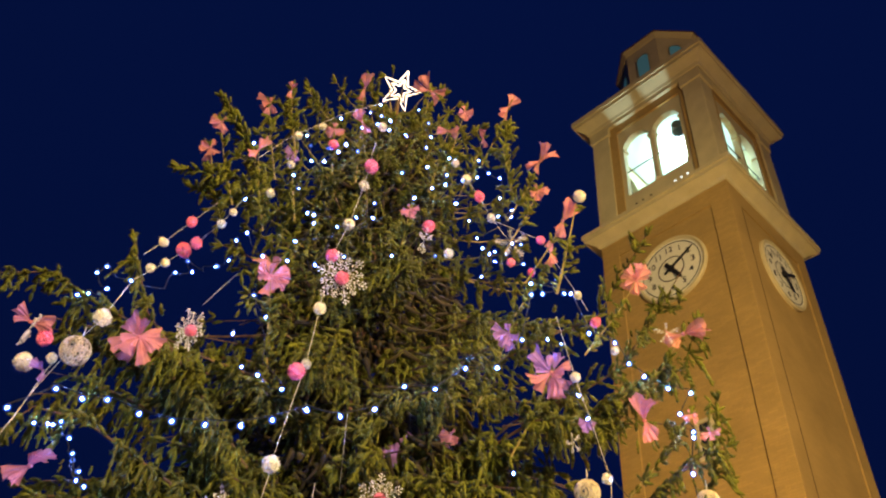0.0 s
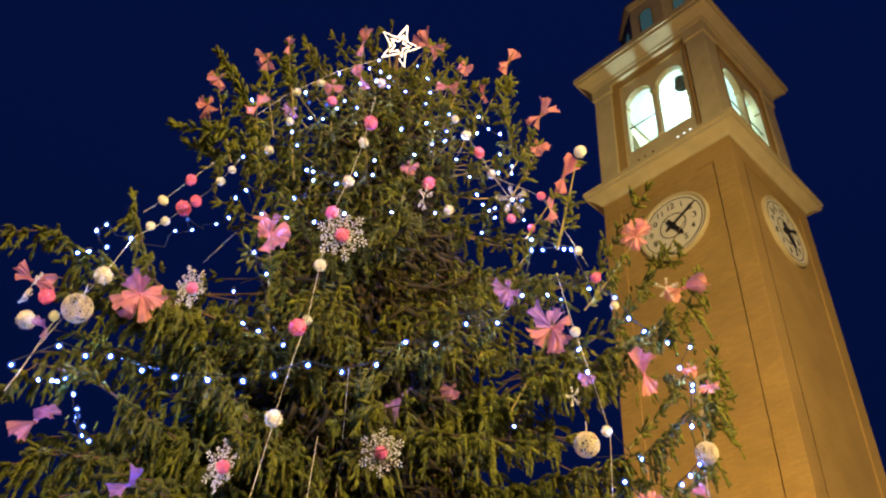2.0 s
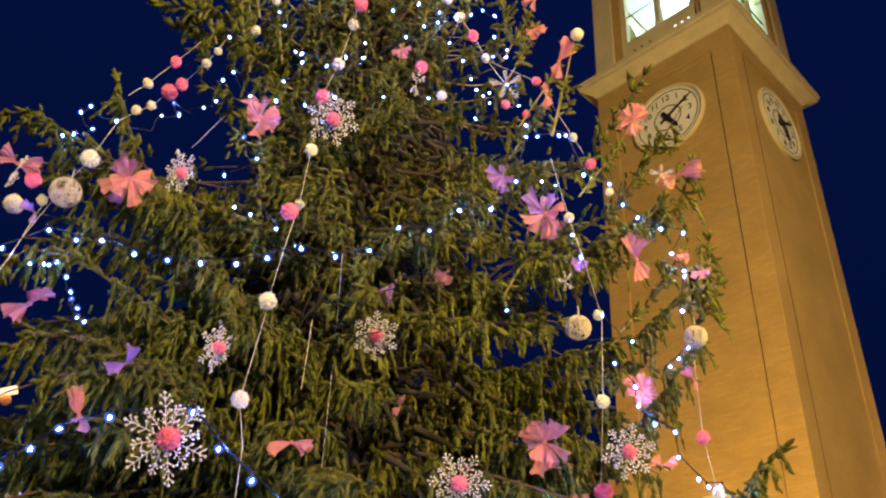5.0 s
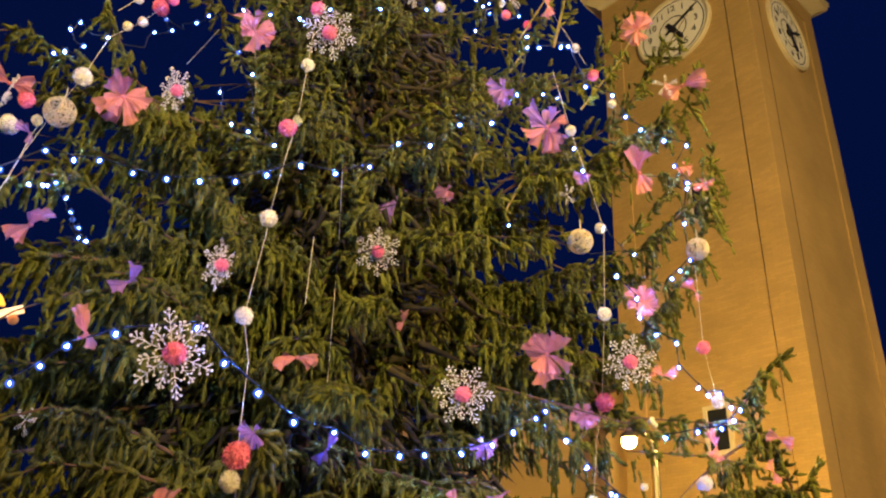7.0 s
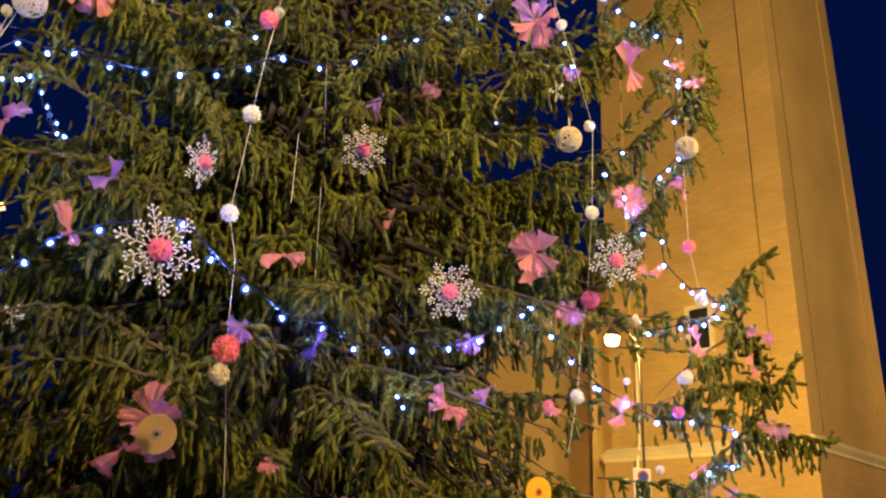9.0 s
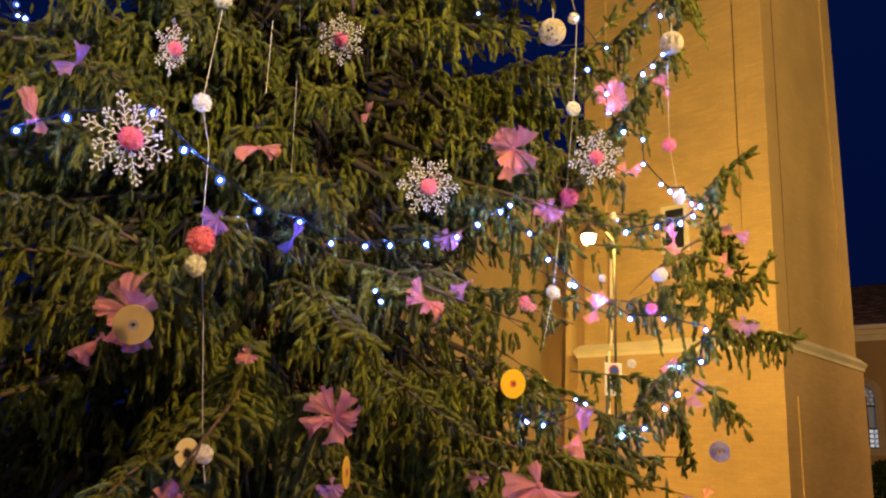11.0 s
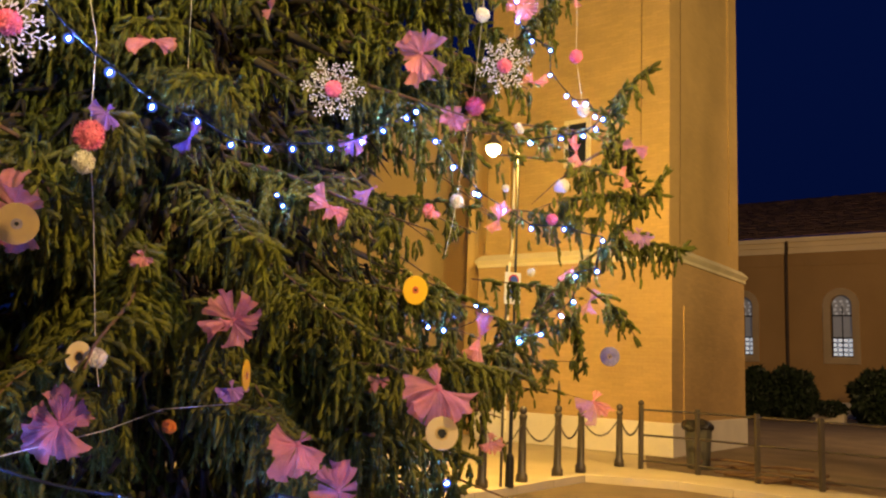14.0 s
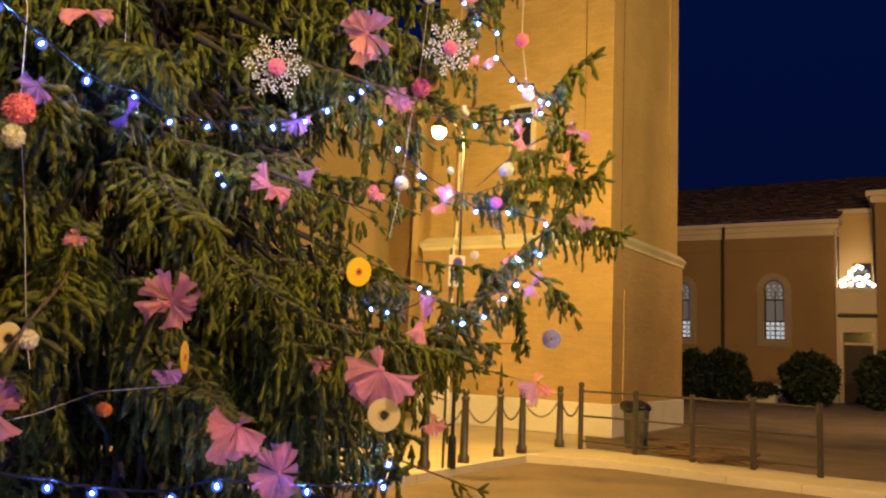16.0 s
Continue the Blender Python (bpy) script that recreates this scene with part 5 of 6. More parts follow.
led_string([(0.20, 5.49, 7.58), (0.49, 5.49, 7.67), (0.62, 5.48, 7.77), (0.50, 5.49, 7.96), (0.65, 5.53, 7.35), (0.73, 5.54, 7.36), (0.76, 5.60, 7.14), (0.48, 5.58, 7.12), (0.42, 5.58, 7.22)], 0)
led_string([(-1.64, 4.55, 6.20), (-1.49, 4.60, 6.01), (-1.28, 4.65, 6.03), (-1.17, 4.72, 6.56), (-1.24, 4.73, 6.68), (-0.87, 5.05, 7.01), (-0.77, 5.34, 7.53)], 0)
cord([(-0.86, 5.25, 8.39), (-0.92, 5.45, 7.89), (-0.89, 4.85, 6.71), (-0.97, 4.82, 6.29), (-0.98, 4.86, 5.74), (-0.94, 4.60, 5.01), (-0.93, 4.32, 4.41), (-0.99, 4.46, 4.13), (-0.99, 4.51, 4.16), (-1.01, 4.35, 3.40), (-0.88, 4.06, 3.02), (-0.70, 3.28, 2.34), (-0.77, 3.87, 2.11), (-0.74, 4.07, 1.51), (-0.70, 4.01, 1.36)])
cord([(1.06, 5.52, 6.45), (1.14, 5.20, 5.56), (1.23, 5.12, 5.11), (1.41, 5.35, 4.75), (1.45, 5.60, 4.14), (1.53, 6.13, 3.61), (1.47, 6.10, 3.29), (1.36, 5.81, 2.75), (1.20, 5.42, 2.28)])
cord([(2.38, 6.06, 4.87), (2.39, 6.09, 4.12), (2.46, 6.09, 3.66)])
cord([(-2.76, 4.52, 4.18), (-2.72, 4.59, 4.58), (-2.57, 4.54, 4.94), (-2.37, 4.35, 5.06), (-2.26, 4.32, 5.40), (-2.50, 5.25, 6.40), (-2.22, 5.06, 6.50), (-1.95, 4.75, 6.47), (-1.80, 4.63, 6.66)])
cord([(-2.47, 4.74, 6.03), (-2.47, 4.99, 6.41), (-2.26, 4.89, 6.59), (-2.07, 4.81, 6.78)])
cord([(-1.82, 4.73, 7.35), (-1.74, 5.13, 8.15), (-1.30, 5.18, 8.67), (-0.89, 5.91, 10.02)])
cord([(-2.75, 4.56, 4.31), (-2.70, 4.58, 4.73), (-2.59, 4.52, 4.98)])
cord([(-0.64, 5.10, 4.96), (-0.66, 5.67, 4.63), (-0.54, 4.94, 3.21)])
cord([(-0.76, 4.96, 4.29), (-0.75, 4.93, 3.75)])
cord([(0.43, 5.51, 7.63), (0.94, 5.59, 7.49), (1.29, 5.59, 6.80), (1.35, 5.47, 6.51)])
cord([(-1.84, 4.95, 5.92), (-1.97, 5.05, 5.81), (-1.69, 4.78, 5.95)])
cord([(-1.17, 3.43, 1.04), (-0.65, 3.98, 1.17), (-0.41, 4.00, 1.27), (-0.10, 3.87, 1.31)])
cord([(0.13, 5.32, 8.00), (0.28, 5.43, 7.88), (0.42, 5.51, 7.66), (0.63, 5.56, 7.38)])



def gap(x, y, z, r):
    """An opening in the crown, where the boughs leave a hole."""
    GAPS.append((x, y, z, r))


gap(1.77, 6.31, 3.32, 0.13)
gap(2.12, 6.24, 3.03, 0.26)
gap(1.83, 6.16, 2.43, 0.16)
gap(3.48, 7.44, 1.49, 0.40)
gap(2.39, 6.37, 0.99, 0.50)
gap(1.75, 5.20, 1.10, 0.14)
gap(1.65, 6.04, 2.49, 0.15)
gap(1.01, 5.46, 2.43, 0.08)
gap(2.57, 6.27, 3.32, 0.12)
gap(-2.18, 5.32, 6.27, 0.28)
gap(-2.44, 5.41, 6.58, 0.22)
gap(-1.65, 4.85, 5.34, 0.13)
gap(-2.18, 4.51, 4.11, 0.16)
gap(-2.78, 4.69, 4.64, 0.12)
gap(-2.84, 4.48, 5.12, 0.10)
gap(-1.47, 4.81, 5.39, 0.15)
gap(0.65, 5.41, 5.14, 0.10)
gap(-2.94, 4.55, 4.85, 0.14)
gap(2.16, 5.06, 6.83, 0.20)

# small lit figure hung at the crown's edge
fig = thing("light_figure", facing(-2.30, 4.20, 3.22, 0.0), "glowing cream and yellow plastic figure hung on a branch", "light figure")
part("arm", tube(bmesh.new(), [(-0.12, -0.10, 0), (-0.02, 0.02, 0.01), (0.09, 0.08, 0)], 0.024, 8), M_FIGCREAM, fig, smooth=True)
part("leg", tube(bmesh.new(), [(-0.03, -0.02, 0), (-0.02, -0.10, 0.01), (-0.05, -0.17, 0)], 0.024, 8), M_FIGCREAM, fig, smooth=True)
part("cap", lathe(bmesh.new(), [(0.055, 0.06), (0.06, 0.075), (0.045, 0.11), (0.012, 0.15)], 14), M_FIGYELLOW, fig, smooth=True).matrix_basis = pose(-0.05, 0.0, 0, -90, 0, 10)
bm = bmesh.new()
bmesh.ops.create_icosphere(bm, subdivisions=2, radius=0.03, matrix=Matrix.Translation((0.055, 0.01, 0.02)))
part("nose", bm, M_POMO, fig, "orange ball", True)
CLEAR.append((-2.30, 4.20, 3.22, 0.16))

# star on the tip of the tree
STAR = Vector((-0.81, 6.14, 10.58))
star = thing("tree_star", facing(STAR.x, STAR.y, STAR.z, 0.0) @ pose(0, 0, 0, 0, 0, -12), "glowing warm white star of light tube on the treetop", "star")
CLEAR.append((*STAR, 0.24))
for r0, r1, name in ((0.27, 0.11, "outer_tube"), (0.15, 0.06, "inner_tube")):
    pts = [((r0 if k % 2 == 0 else r1) * math.sin(k * math.pi / 5), (r0 if k % 2 == 0 else r1) * math.cos(k * math.pi / 5), 0.02 * (k % 2)) for k in range(11)]
    part(name, tube(bmesh.new(), pts, 0.0075, 6), M_STAR, star)
part("holder", tube(bmesh.new(), [(0, -0.06, -0.02), (0.05, -0.5, -0.12)], 0.012, 6), M_IRON, star)

# ---- the spruce ----
AX, AY, H = -0.85, 6.45, 10.75
tree = thing("christmas_tree", pose(AX, AY, -0.10), "tall green spruce decorated with bows, pom-poms and lights", "christmas tree")
trunk = bmesh.new()
tube(trunk, [(0.0, 0.0, 0.0), (0.03, 0.02, 1.5), (-0.02, 0.03, 4), (0.03, -0.02, 7), (0.02, -0.1, 9.4), (0.04, -0.28, 10.55)], 0.17, 12, 0.1)
part("trunk", trunk, M_BARK, tree, "brown spruce trunk")
rng = np.random.default_rng(3)


def reach(z, phi):
    """How far the boughs reach at a height; phi is 0 towards the square, plus to the tower's side."""
    r = 3.25 * max(0.0, (H + 0.5 - z) / (H + 0.5)) ** 0.72
    side = math.sin(phi) ** 2
    if math.cos(phi) < 0:
        side = 1.0
    return r * (1 + (0.36 if math.sin(phi) > 0 else 0.30) * side)


def twig_template(seed, needles=10, length=0.088):
    """A needled shoot: a full spindle of needles with short forward tips standing out of it."""
    r = np.random.default_rng(seed)
    v, f = [], []
    n = 3
    prof = ((0.0, 0.006), (0.028, 0.0145), (0.066, 0.0125))
    for x, rad in prof:
        v += [np.array([x + r.uniform(-0.008, 0.008), rad * r.uniform(0.6, 1.3) * math.cos(2 * math.pi * q / n), rad * r.uniform(0.6, 1.3) * math.sin(2 * math.pi * q / n)]) for q in range(n)]
    v.append(np.array([length, 0, 0]))
    for j in range(len(prof) - 1):
        for q in range(n):
            a, b = j * n + q, j * n + (q + 1) % n
            f += [(a, b, b + n), (a, b + n, a + n)]
    top = (len(prof) - 1) * n
    for q in range(n):
        f.append((top + q, top + (q + 1) % n, top + n))
    for k in range(needles):
        s = (k + 0.5) / needles
        a = k * 2.4 + r.uniform(-0.5, 0.5)
        p = np.array([length * s * 0.95, 0, 0])
        o = np.array([0, math.cos(a), math.sin(a)])
        t = np.array([0.3, -math.sin(a), math.cos(a)])
        d = o * r.uniform(0.75, 1.0) + np.array([r.uniform(0.55, 0.95), 0, 0])
        i = len(v)
        v += [p + o * 0.004 - t * 0.0065, p + o * 0.004 + t * 0.0065, p + o * 0.004 + d * 0.0195 * (1 - 0.3 * s) * r.uniform(0.7, 1.25)]
        f.append((i, i + 1, i + 2))
    return np.array(v), np.array(f)


TW_P, TW_D, TW_S = [], [], []


def twig(p, d, s=1.0):
    TW_P.append(p)
    TW_D.append(d)
    TW_S.append(s)


def tassel(p, d, size, n):
    """A needled branchlet that hangs down from p in a chain of n shoots, forked here and there."""
    h = np.array(p, float)
    dn = np.array([rng.normal() * 0.20, rng.normal() * 0.20, -0.75]) + d * 0.45
    a = rng.uniform(0, 6.28)
    f = np.array([math.cos(a), math.sin(a), 0.0])
    for c in range(n):
        dn = dn + np.array([rng.normal() * 0.10, rng.normal() * 0.10, -0.45])
        e = dn / np.linalg.norm(dn)
        twig(h, e, size * (1.10 - 0.08 * c))
        for sg in (-1, 1):
            if rng.random() < 0.62 - 0.08 * c:
                twig(h + e * rng.uniform(0.0, 0.05), e + f * sg * rng.uniform(0.3, 0.75) + rng.normal(size=3) * 0.12, size * (0.92 - 0.1 * c))
        h = h + e * 0.068 * size


def sprays(p, d, ln, hang):
    """A side shoot from p that sags as it grows, with needled shoots along it and branchlets hanging below."""
    q = np.array(p, float)
    size = rng.uniform(0.85, 1.2)
    for j in range(max(1, int(ln / 0.10))):
        twig(q, d + rng.normal(size=3) * 0.10, 1.05 * size)
        if rng.random() < 0.45:
            w = np.cross(d, [0, 0, 1]) * rng.choice((-1, 1)) * 0.8 + d * 0.7 + np.array([0, 0, -0.5 * hang])
            twig(q, w + rng.normal(size=3) * 0.15, 0.95 * size)
        if rng.random() < 0.80 * hang:
            tassel(q, d, size * rng.uniform(0.8, 1.1), rng.integers(2, 6 if hang > 0.7 else 4))
        q = q + d * 0.095
        d = d + np.array([0, 0, -0.24 * hang])
        d = d / np.linalg.norm(d)


def in_hole(pts):
    """Whether a bough would cross one of the larger openings in the crown."""
    base = np.array([AX, AY, -0.10])
    for x, y, z, r in GAPS:
        if r > 0.15:
            c = np.array([x, y, z]) - base
            w = np.array(SQUARE) - np.array([x, y, z])
            w /= np.linalg.norm(w)
            for p in pts:
                t = np.clip((p - c) @ w, -4.0, 3.0)
                if np.linalg.norm(p - c - t * w) < r * 0.9:
                    return True
    return False


def bough_along(pts, hang, thick, mat, s0=0.16, wide=0.42, step=0.15, holes=True):
    """A bough through the points, clothed with sprays on both sides."""
    pts = [np.array(p, float) for p in pts]
    if holes and in_hole(pts):
        return
    part("bough", tube(bmesh.new(), pts, thick, 5, 0.22), mat, tree)
    seg = np.array([np.linalg.norm(b - a) for a, b in zip(pts, pts[1:])])
    cum = np.concatenate([[0], np.cumsum(seg)])
    L = cum[-1]
    def at(s):
        i = min(len(seg) - 1, max(0, int(np.searchsorted(cum, s * L) - 1)))
        return pts[i] + (pts[i + 1] - pts[i]) * ((s * L - cum[i]) / seg[i])
    m = max(3, int(L * (1 - s0) / step))
    for k in range(m):
        s = min(1.0, s0 + (1 - s0) * (k + rng.random() * 0.6) / m)
        p = at(s)
        fwd = at(min(1.0, s + 0.04)) - at(max(0, s - 0.04))
        fwd /= np.linalg.norm(fwd)
        side = np.cross(fwd, [0.0, 0.0, 1.0])
        side = side / max(1e-3, np.linalg.norm(side))
        twig(p, fwd + rng.normal(size=3) * 0.25, 1.1)
        for sg in (-1, 1):
            ln = min(0.8, 0.14 + wide * 0.55 * L * (1 - s) ** 0.7) * rng.uniform(0.5, 1.2)
            d = fwd * rng.uniform(0.35, 0.75) + sg * side * 0.9 + np.array([0, 0, rng.uniform(-0.3, 0.1)])
            sprays(p, d / np.linalg.norm(d), ln, hang)
    for _ in range(5):
        twig(at(1.0), fwd + rng.normal(size=3) * 0.4, 1.1)


def bough(z0, phi, L, slope, droop, hang, upturn=0.25):
    out = np.array([math.sin(phi), -math.cos(phi), 0.0])
    side = np.array([math.cos(phi), math.sin(phi), 0.0])
    wob = rng.uniform(-0.15, 0.15)
    n = max(4, int(L / 0.25))
    pts = []
    for i in range(n + 1):
        s = i / n
        h = slope * s - droop * s * s + upturn * max(0.0, s - 0.6) ** 2
        pts.append(np.array([0, 0, z0 + L * h]) + out * L * s + side * L * (wob * s * s + 0.02 * math.sin(9 * s + z0)))
    bough_along(pts, hang, 0.007 + 0.006 * L, M_TWIGWOOD if z0 > 7 else M_BARK, step=0.15 if math.cos(phi) > -0.2 else 0.55)


z = 0.75
turn0 = 0.0
while z < 10.3:
    up = max(0.0, (z - 5.0) / 5.5)
    nb = 9 if z < 8 else 7
    for k in range(nb):
        phi = turn0 + 2 * math.pi * k / nb + rng.uniform(-0.22, 0.22)
        phi = math.atan2(math.sin(phi), math.cos(phi))
        L = reach(z, phi) * rng.uniform(0.72, 1.14)
        if z < 2.4 and math.sin(phi) > 0.15:
            L *= 0.66 + 0.1 * z
        bough(z + rng.uniform(-0.12, 0.12), phi, L, 0.10 + 0.75 * up ** 1.2, 0.42 - 0.30 * up, 1.0 - 0.48 * up, 0.5)
    turn0 += 0.9
    z += 0.42 - 0.014 * z
# leader shoots round the tip
for k in range(7):
    bough(9.6 + 0.1 * k, k * 0.9, 0.45, 1.2, 0.1, 0.1)


def limb(hang, *pts, step=0.11, wide=0.30, mat=M_BARK):
    """A strong limb that stands out from the crown, given in the square's own metres."""
    bough_along([(x - AX, y - AY, z + 0.10) for x, y, z in pts], hang, 0.015, mat, 0.0, wide, step, False)


# limbs on the tower's side
limb(1.0, (0.2, 6.3, 1.1), (1.20, 5.9, 1.40), (2.03, 6.30, 1.81), (2.44, 6.40, 2.30), (2.78, 6.40, 2.59), (3.07, 6.35, 2.94))
limb(0.55, (3.07, 6.35, 2.94), (3.06, 6.30, 3.08), (2.97, 6.30, 3.32), (2.82, 6.25, 3.51), (2.73, 6.20, 3.70), (2.83, 6.15, 3.88), (3.06, 6.10, 4.09), step=0.07, wide=0.22)
limb(1.2, (2.87, 6.40, 2.66), (3.17, 6.35, 2.65), (3.47, 6.30, 2.61), step=0.06)
limb(1.0, (2.65, 6.40, 2.23), (2.95, 6.50, 2.08), (3.16, 6.50, 1.83), step=0.07)
limb(1.2, (3.04, 6.30, 3.04), (2.65, 6.20, 2.99), (2.33, 6.15, 2.92), (2.09, 6.10, 2.81), step=0.07, wide=0.16)
limb(1.2, (2.84, 6.25, 3.47), (2.55, 6.20, 3.28), (2.22, 6.10, 3.02), (2.04, 6.10, 2.84), step=0.07, wide=0.16)
limb(0.7, (3.04, 6.30, 2.99), (3.17, 6.25, 3.09), (3.24, 6.20, 3.21), step=0.06)
limb(1.2, (2.32, 6.35, 2.16), (2.52, 6.30, 1.90), (2.60, 6.30, 1.59), step=0.06)
limb(1.0, (0.3, 6.5, 1.2), (1.6, 6.7, 1.35), (2.20, 6.6, 1.60), (2.60, 6.5, 1.62))
limb(0.9, (0.1, 6.5, 3.6), (1.71, 6.41, 4.11), (2.05, 6.2, 4.38), (2.36, 6.15, 4.89), (2.50, 6.0, 5.25), (2.57, 5.84, 5.92))
limb(0.8, (0.0, 6.3, 5.0), (1.3, 5.6, 5.45), (1.93, 5.7, 6.0), (2.28, 5.75, 6.16), (2.37, 5.52, 6.55))
limb(0.9, (0.1, 6.4, 4.4), (1.79, 5.9, 4.85), (2.29, 5.84, 5.30), (2.54, 5.76, 5.4))
limb(0.25, (0.0, 6.3, 6.0), (1.06, 5.8, 6.45), (1.46, 5.6, 6.55), (1.73, 5.35, 7.02), (1.86, 5.1, 7.2))
limb(0.25, (0.4, 6.2, 5.3), (1.62, 5.6, 5.98), (1.97, 5.45, 6.51), (2.18, 5.1, 6.85))
limb(0.9, (0.0, 6.3, 4.9), (0.68, 5.7, 5.38), (1.15, 5.55, 5.60), (1.45, 5.5, 5.25))
# low limbs with curtains of sprays
limb(1.3, (0.1, 6.2, 2.2), (0.80, 5.0, 1.98), (1.40, 5.3, 1.92), (1.85, 5.7, 1.80))
limb(1.3, (0.1, 6.0, 1.7), (0.46, 4.95, 1.72), (1.08, 4.75, 1.56), (1.62, 5.25, 1.52), (1.92, 5.5, 1.42))
limb(1.3, (0.0, 6.0, 1.4), (0.63, 4.7, 1.36), (1.15, 4.95, 1.32), (1.60, 5.2, 1.20))
limb(1.3, (0.0, 6.0, 1.2), (0.64, 4.7, 1.12), (1.08, 4.95, 1.06), (1.42, 5.2, 0.95))
limb(1.2, (0.0, 6.0, 1.0), (0.65, 5.0, 0.92), (1.05, 5.15, 0.84), (1.32, 5.3, 0.74))
# limbs on the open side, away from the tower
limb(0.9, (-0.9, 6.2, 3.9), (-1.24, 4.9, 4.32), (-1.81, 4.77, 4.95), (-2.17, 4.55, 5.3), (-2.50, 4.53, 6.0))
limb(1.0, (-1.1, 6.2, 4.4), (-1.99, 4.95, 5.05), (-2.45, 4.5, 5.25), (-2.84, 4.25, 5.34), (-3.06, 4.1, 5.17))
limb(1.1, (-1.1, 6.1, 3.6), (-1.69, 4.8, 4.11), (-2.36, 4.71, 4.45), (-2.73, 4.7, 4.51), (-2.83, 4.63, 4.28))
limb(1.1, (-1.0, 6.2, 3.4), (-1.86, 4.90, 3.96), (-2.07, 4.60, 3.82), (-2.29, 4.50, 3.77), (-2.49, 4.40, 3.62), (-2.67, 4.30, 3.45))
limb(1.1, (-1.0, 6.2, 3.1), (-1.44, 4.70, 3.64), (-1.73, 4.40, 3.55), (-1.98, 4.20, 3.40), (-2.20, 4.10, 3.23), (-2.34, 4.00, 3.02))
limb(1.2, (-1.0, 6.0, 2.3), (-1.26, 4.30, 2.57), (-1.56, 4.10, 2.68), (-1.81, 4.00, 2.69), (-1.99, 3.90, 2.59), (-2.14, 3.80, 2.42))
limb(1.2, (-1.0, 6.0, 1.9), (-1.06, 4.00, 2.32), (-1.37, 3.90, 2.38), (-1.65, 3.80, 2.37), (-1.81, 3.70, 2.26))
# boughs between the crown and the tower
limb(1.2, (0.0, 6.4, 3.9), (0.79, 6.20, 4.60), (1.37, 6.20, 4.41), (1.95, 6.20, 4.19))
limb(1.2, (0.0, 6.4, 3.2), (0.74, 6.10, 3.84), (1.32, 6.20, 3.69), (1.88, 6.30, 3.52))
limb(1.2, (0.0, 6.4, 2.9), (0.74, 6.00, 3.43), (1.20, 6.10, 3.30), (1.63, 6.20, 3.19))
# young shoots round the top
limb(0.15, (-1.76, 5.00, 7.22), (-2.08, 4.80, 7.13), (-2.46, 4.70, 7.07), step=0.06, wide=0.2, mat=M_TWIGWOOD)
limb(0.15, (-1.77, 5.00, 7.26), (-2.11, 4.90, 7.85), (-2.43, 4.80, 8.30), step=0.06, wide=0.2, mat=M_TWIGWOOD)
limb(0.15, (0.60, 5.30, 7.85), (0.49, 5.20, 8.44), (0.56, 5.10, 8.87), step=0.06, wide=0.2, mat=M_TWIGWOOD)
limb(0.15, (1.07, 5.50, 6.71), (1.16, 5.30, 7.20), (1.24, 5.20, 7.67), step=0.06, wide=0.2, mat=M_TWIGWOOD)
limb(0.15, (-1.63, 5.20, 8.02), (-1.78, 5.10, 8.39), (-1.80, 5.00, 8.65), step=0.06, wide=0.2, mat=M_TWIGWOOD)
limb(0.15, (-1.94, 5.20, 7.21), (-2.26, 5.00, 7.10), (-2.39, 4.90, 7.05), step=0.06, wide=0.2, mat=M_TWIGWOOD)
# shoots that carry the bows
for x, y, z in SHOOTS:
    tip = np.array([x - AX, y - AY, z + 0.10])
    r = math.hypot(tip[0], tip[1])
    if z > 5.5:
        foot = tip * np.array([0.82, 0.82, 1.0]) - np.array([0, 0, 0.75])
        bough_along([foot, foot * 0.35 + tip * 0.65 + np.array([0.0, 0.0, -0.06]), tip], 0.15, 0.009, M_TWIGWOOD, 0.05, 0.12, 0.08)
    elif r > 1.2:
        foot = tip * np.array([0.7, 0.7, 1.0]) + np.array([0, 0, 0.12])
        bough_along([foot, foot * 0.4 + tip * 0.6 + np.array([0.0, 0.0, 0.05]), tip], 0.8, 0.009, M_BARK, 0.05, 0.2, 0.10)


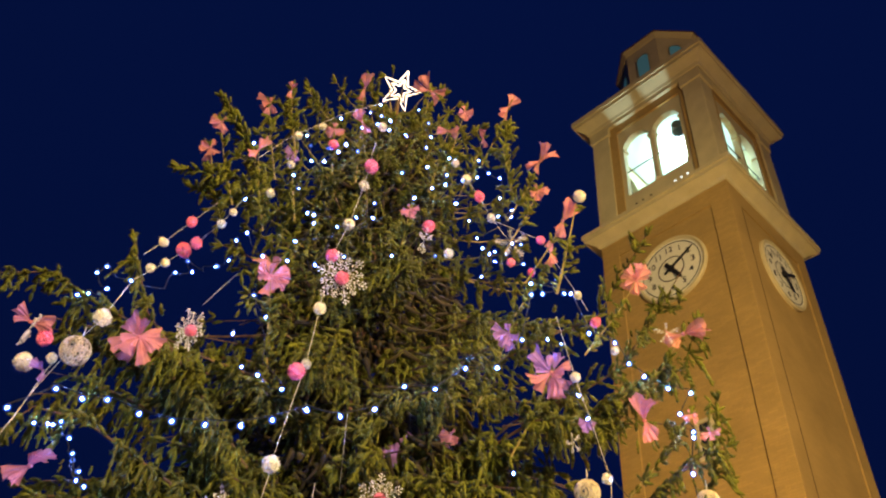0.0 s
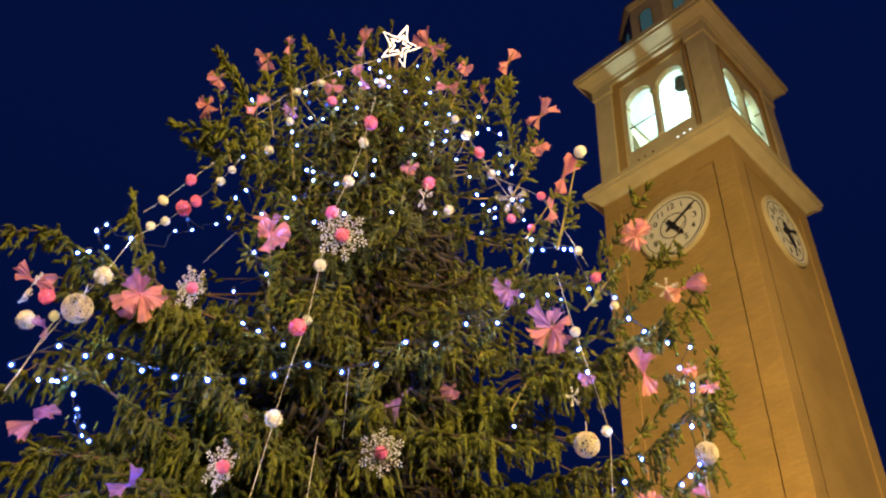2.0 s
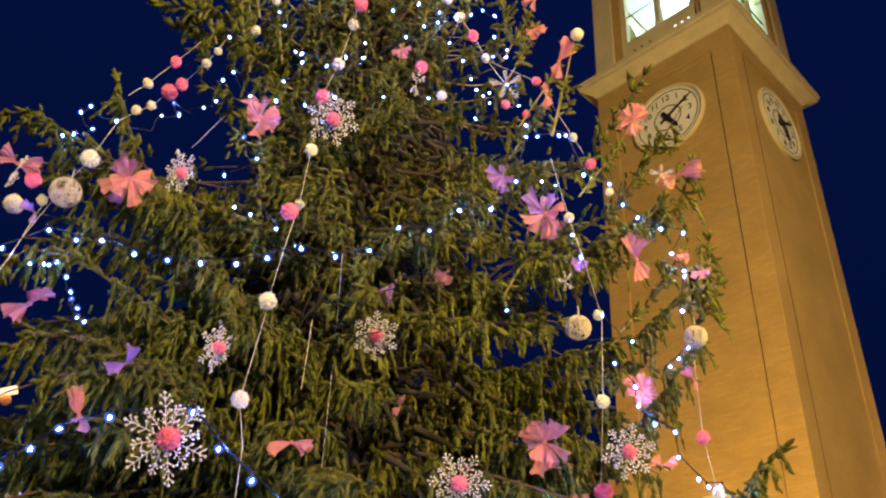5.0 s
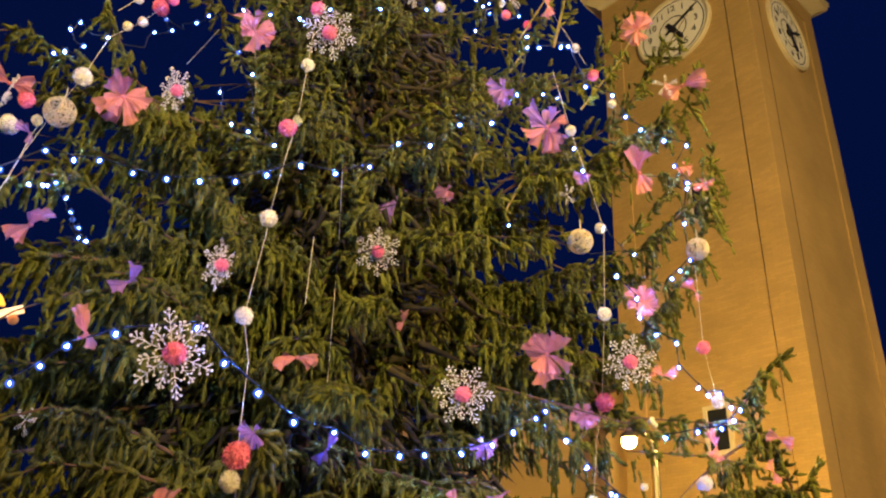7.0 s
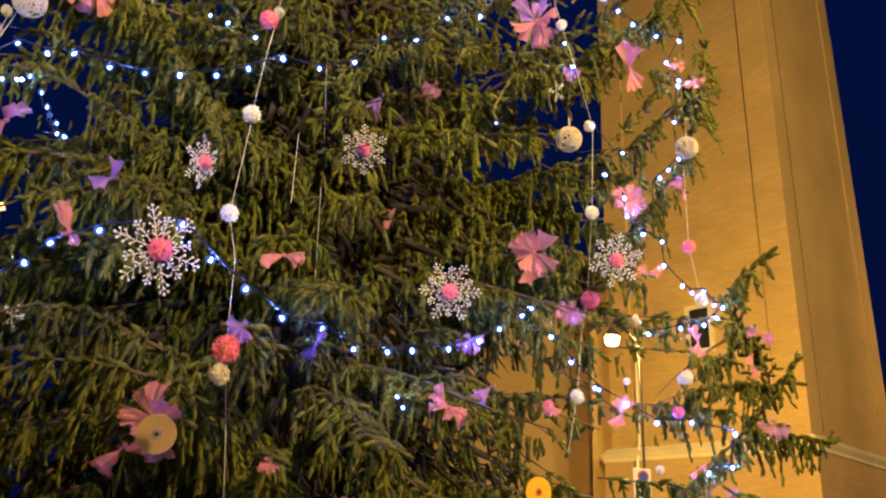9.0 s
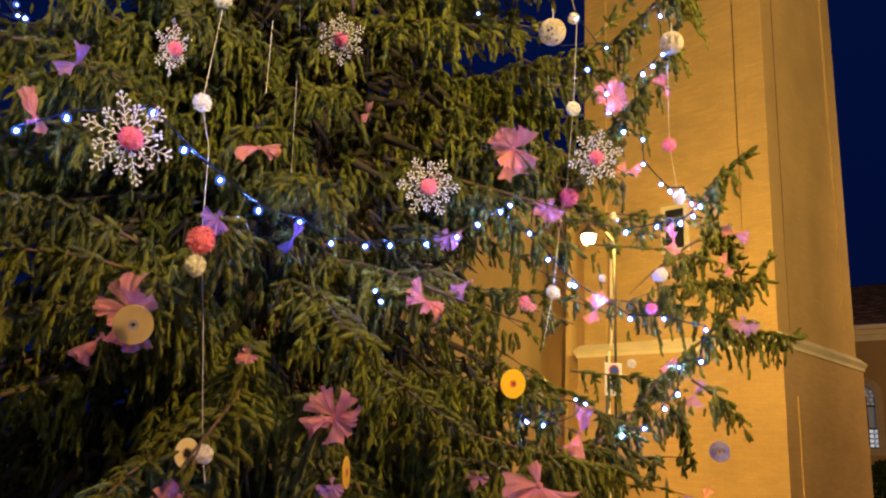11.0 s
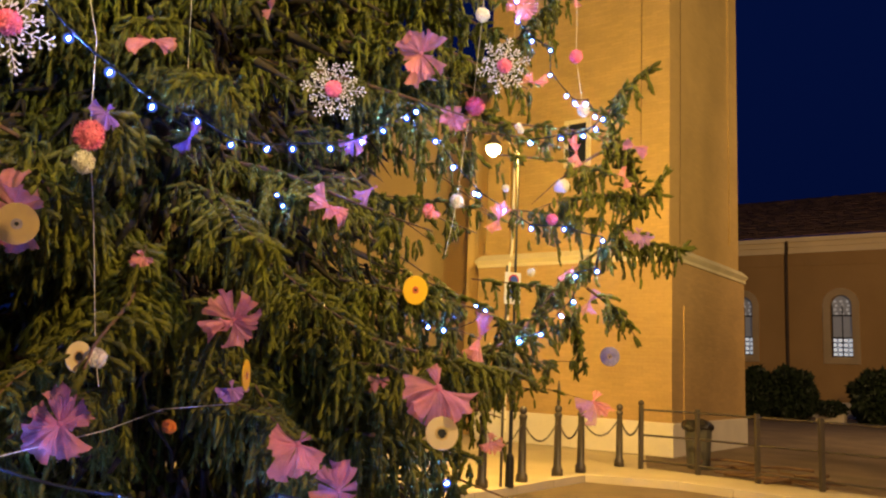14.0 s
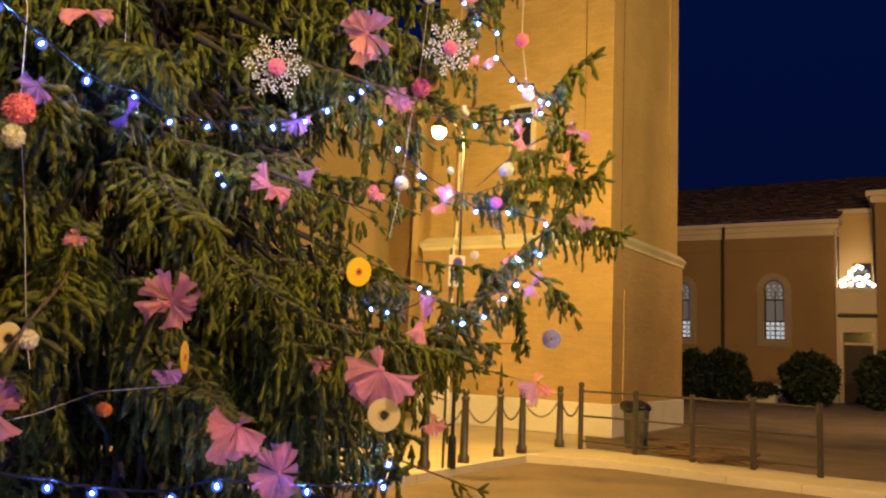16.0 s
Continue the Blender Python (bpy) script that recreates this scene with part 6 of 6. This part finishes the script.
def crown_mesh():
    P, D, Sc = np.array(TW_P), np.array(TW_D), np.array(TW_S)
    D /= np.linalg.norm(D, axis=1)[:, None]
    keep = P[:, 2] > 0.2
    base = np.array([AX, AY, -0.10])
    eye = np.array(SQUARE)
    for x, y, z, r, back, front in [(*c, -0.03, 1.3) for c in CLEAR] + [(*c, -4.0, 3.0) for c in GAPS]:
        c = np.array([x, y, z]) - base
        w = eye - np.array([x, y, z])
        w /= np.linalg.norm(w)
        mid = P + D * (0.07 * Sc)[:, None] - c
        t = np.clip(mid @ w, max(back, -4.0) if back < -1 else 0.0, front)
        dist = np.linalg.norm(mid - t[:, None] * w, axis=1)
        edge = (0.55 + 0.75 * rng.random(len(P))) if back < -1 else 1.0
        keep &= ~((dist < r * edge + 0.035) & (mid @ w > back))
    P, D, Sc = P[keep], D[keep], Sc[keep] * rng.uniform(0.85, 1.35, keep.sum())
    up = rng.normal(size=D.shape)
    Y = np.cross(up, D)
    Y /= np.linalg.norm(Y, axis=1)[:, None]
    Z = np.cross(D, Y)
    R = np.stack([D, Y, Z], 2) * Sc[:, None, None]
    vs, fs, off = [], [], 0
    kind = rng.integers(0, 3, len(P))
    for q in range(3):
        tv, tf = twig_template(q)
        w = np.einsum("nij,vj->nvi", R[kind == q], tv) + P[kind == q][:, None, :]
        n = len(w)
        vs.append(w.reshape(-1, 3))
        fs.append((tf[None] + (np.arange(n) * len(tv))[:, None, None]).reshape(-1, 3) + off)
        off += n * len(tv)
    return np.concatenate(vs), np.concatenate(fs)


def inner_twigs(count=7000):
    """Bare dead twigs and old brown shoots close to the trunk, as long three-sided slivers, near-black to stand for the
    crown's inner shade.
    """
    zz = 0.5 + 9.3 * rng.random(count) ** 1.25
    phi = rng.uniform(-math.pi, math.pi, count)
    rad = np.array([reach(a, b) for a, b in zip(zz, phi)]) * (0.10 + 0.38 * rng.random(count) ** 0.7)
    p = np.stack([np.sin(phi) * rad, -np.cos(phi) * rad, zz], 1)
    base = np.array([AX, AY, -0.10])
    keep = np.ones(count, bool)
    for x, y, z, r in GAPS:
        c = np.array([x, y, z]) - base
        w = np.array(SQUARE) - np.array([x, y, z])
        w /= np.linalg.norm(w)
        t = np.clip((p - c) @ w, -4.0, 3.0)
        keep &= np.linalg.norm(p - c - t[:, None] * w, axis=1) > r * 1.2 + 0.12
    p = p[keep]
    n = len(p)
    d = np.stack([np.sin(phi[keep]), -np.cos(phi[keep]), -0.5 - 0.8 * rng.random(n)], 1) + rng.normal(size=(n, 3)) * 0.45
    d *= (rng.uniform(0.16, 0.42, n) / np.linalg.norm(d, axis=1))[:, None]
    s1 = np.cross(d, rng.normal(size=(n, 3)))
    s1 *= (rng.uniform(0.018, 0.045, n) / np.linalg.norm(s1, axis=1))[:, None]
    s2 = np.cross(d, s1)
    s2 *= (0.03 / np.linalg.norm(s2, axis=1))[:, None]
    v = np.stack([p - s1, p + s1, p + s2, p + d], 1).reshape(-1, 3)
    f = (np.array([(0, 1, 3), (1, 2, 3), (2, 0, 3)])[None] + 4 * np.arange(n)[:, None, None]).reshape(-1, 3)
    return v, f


# dark filler twigs that give the crown its shaded depth
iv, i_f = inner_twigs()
inner = new("inner_shade_twigs", tri_mesh("inner_shade_twigs", iv, i_f, M_SHADETWIG))
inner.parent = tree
inner["label"] = "dead twigs inside the crown, coloured near-black for its inner shade"
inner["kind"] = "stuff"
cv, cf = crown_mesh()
crown = new("crown", tri_mesh("crown", cv, cf, M_NEEDLE))
crown.parent = tree
crown.data.polygons.foreach_set("use_smooth", np.ones(len(cf), dtype=bool))
crown["label"] = "dense drooping green spruce sprays"
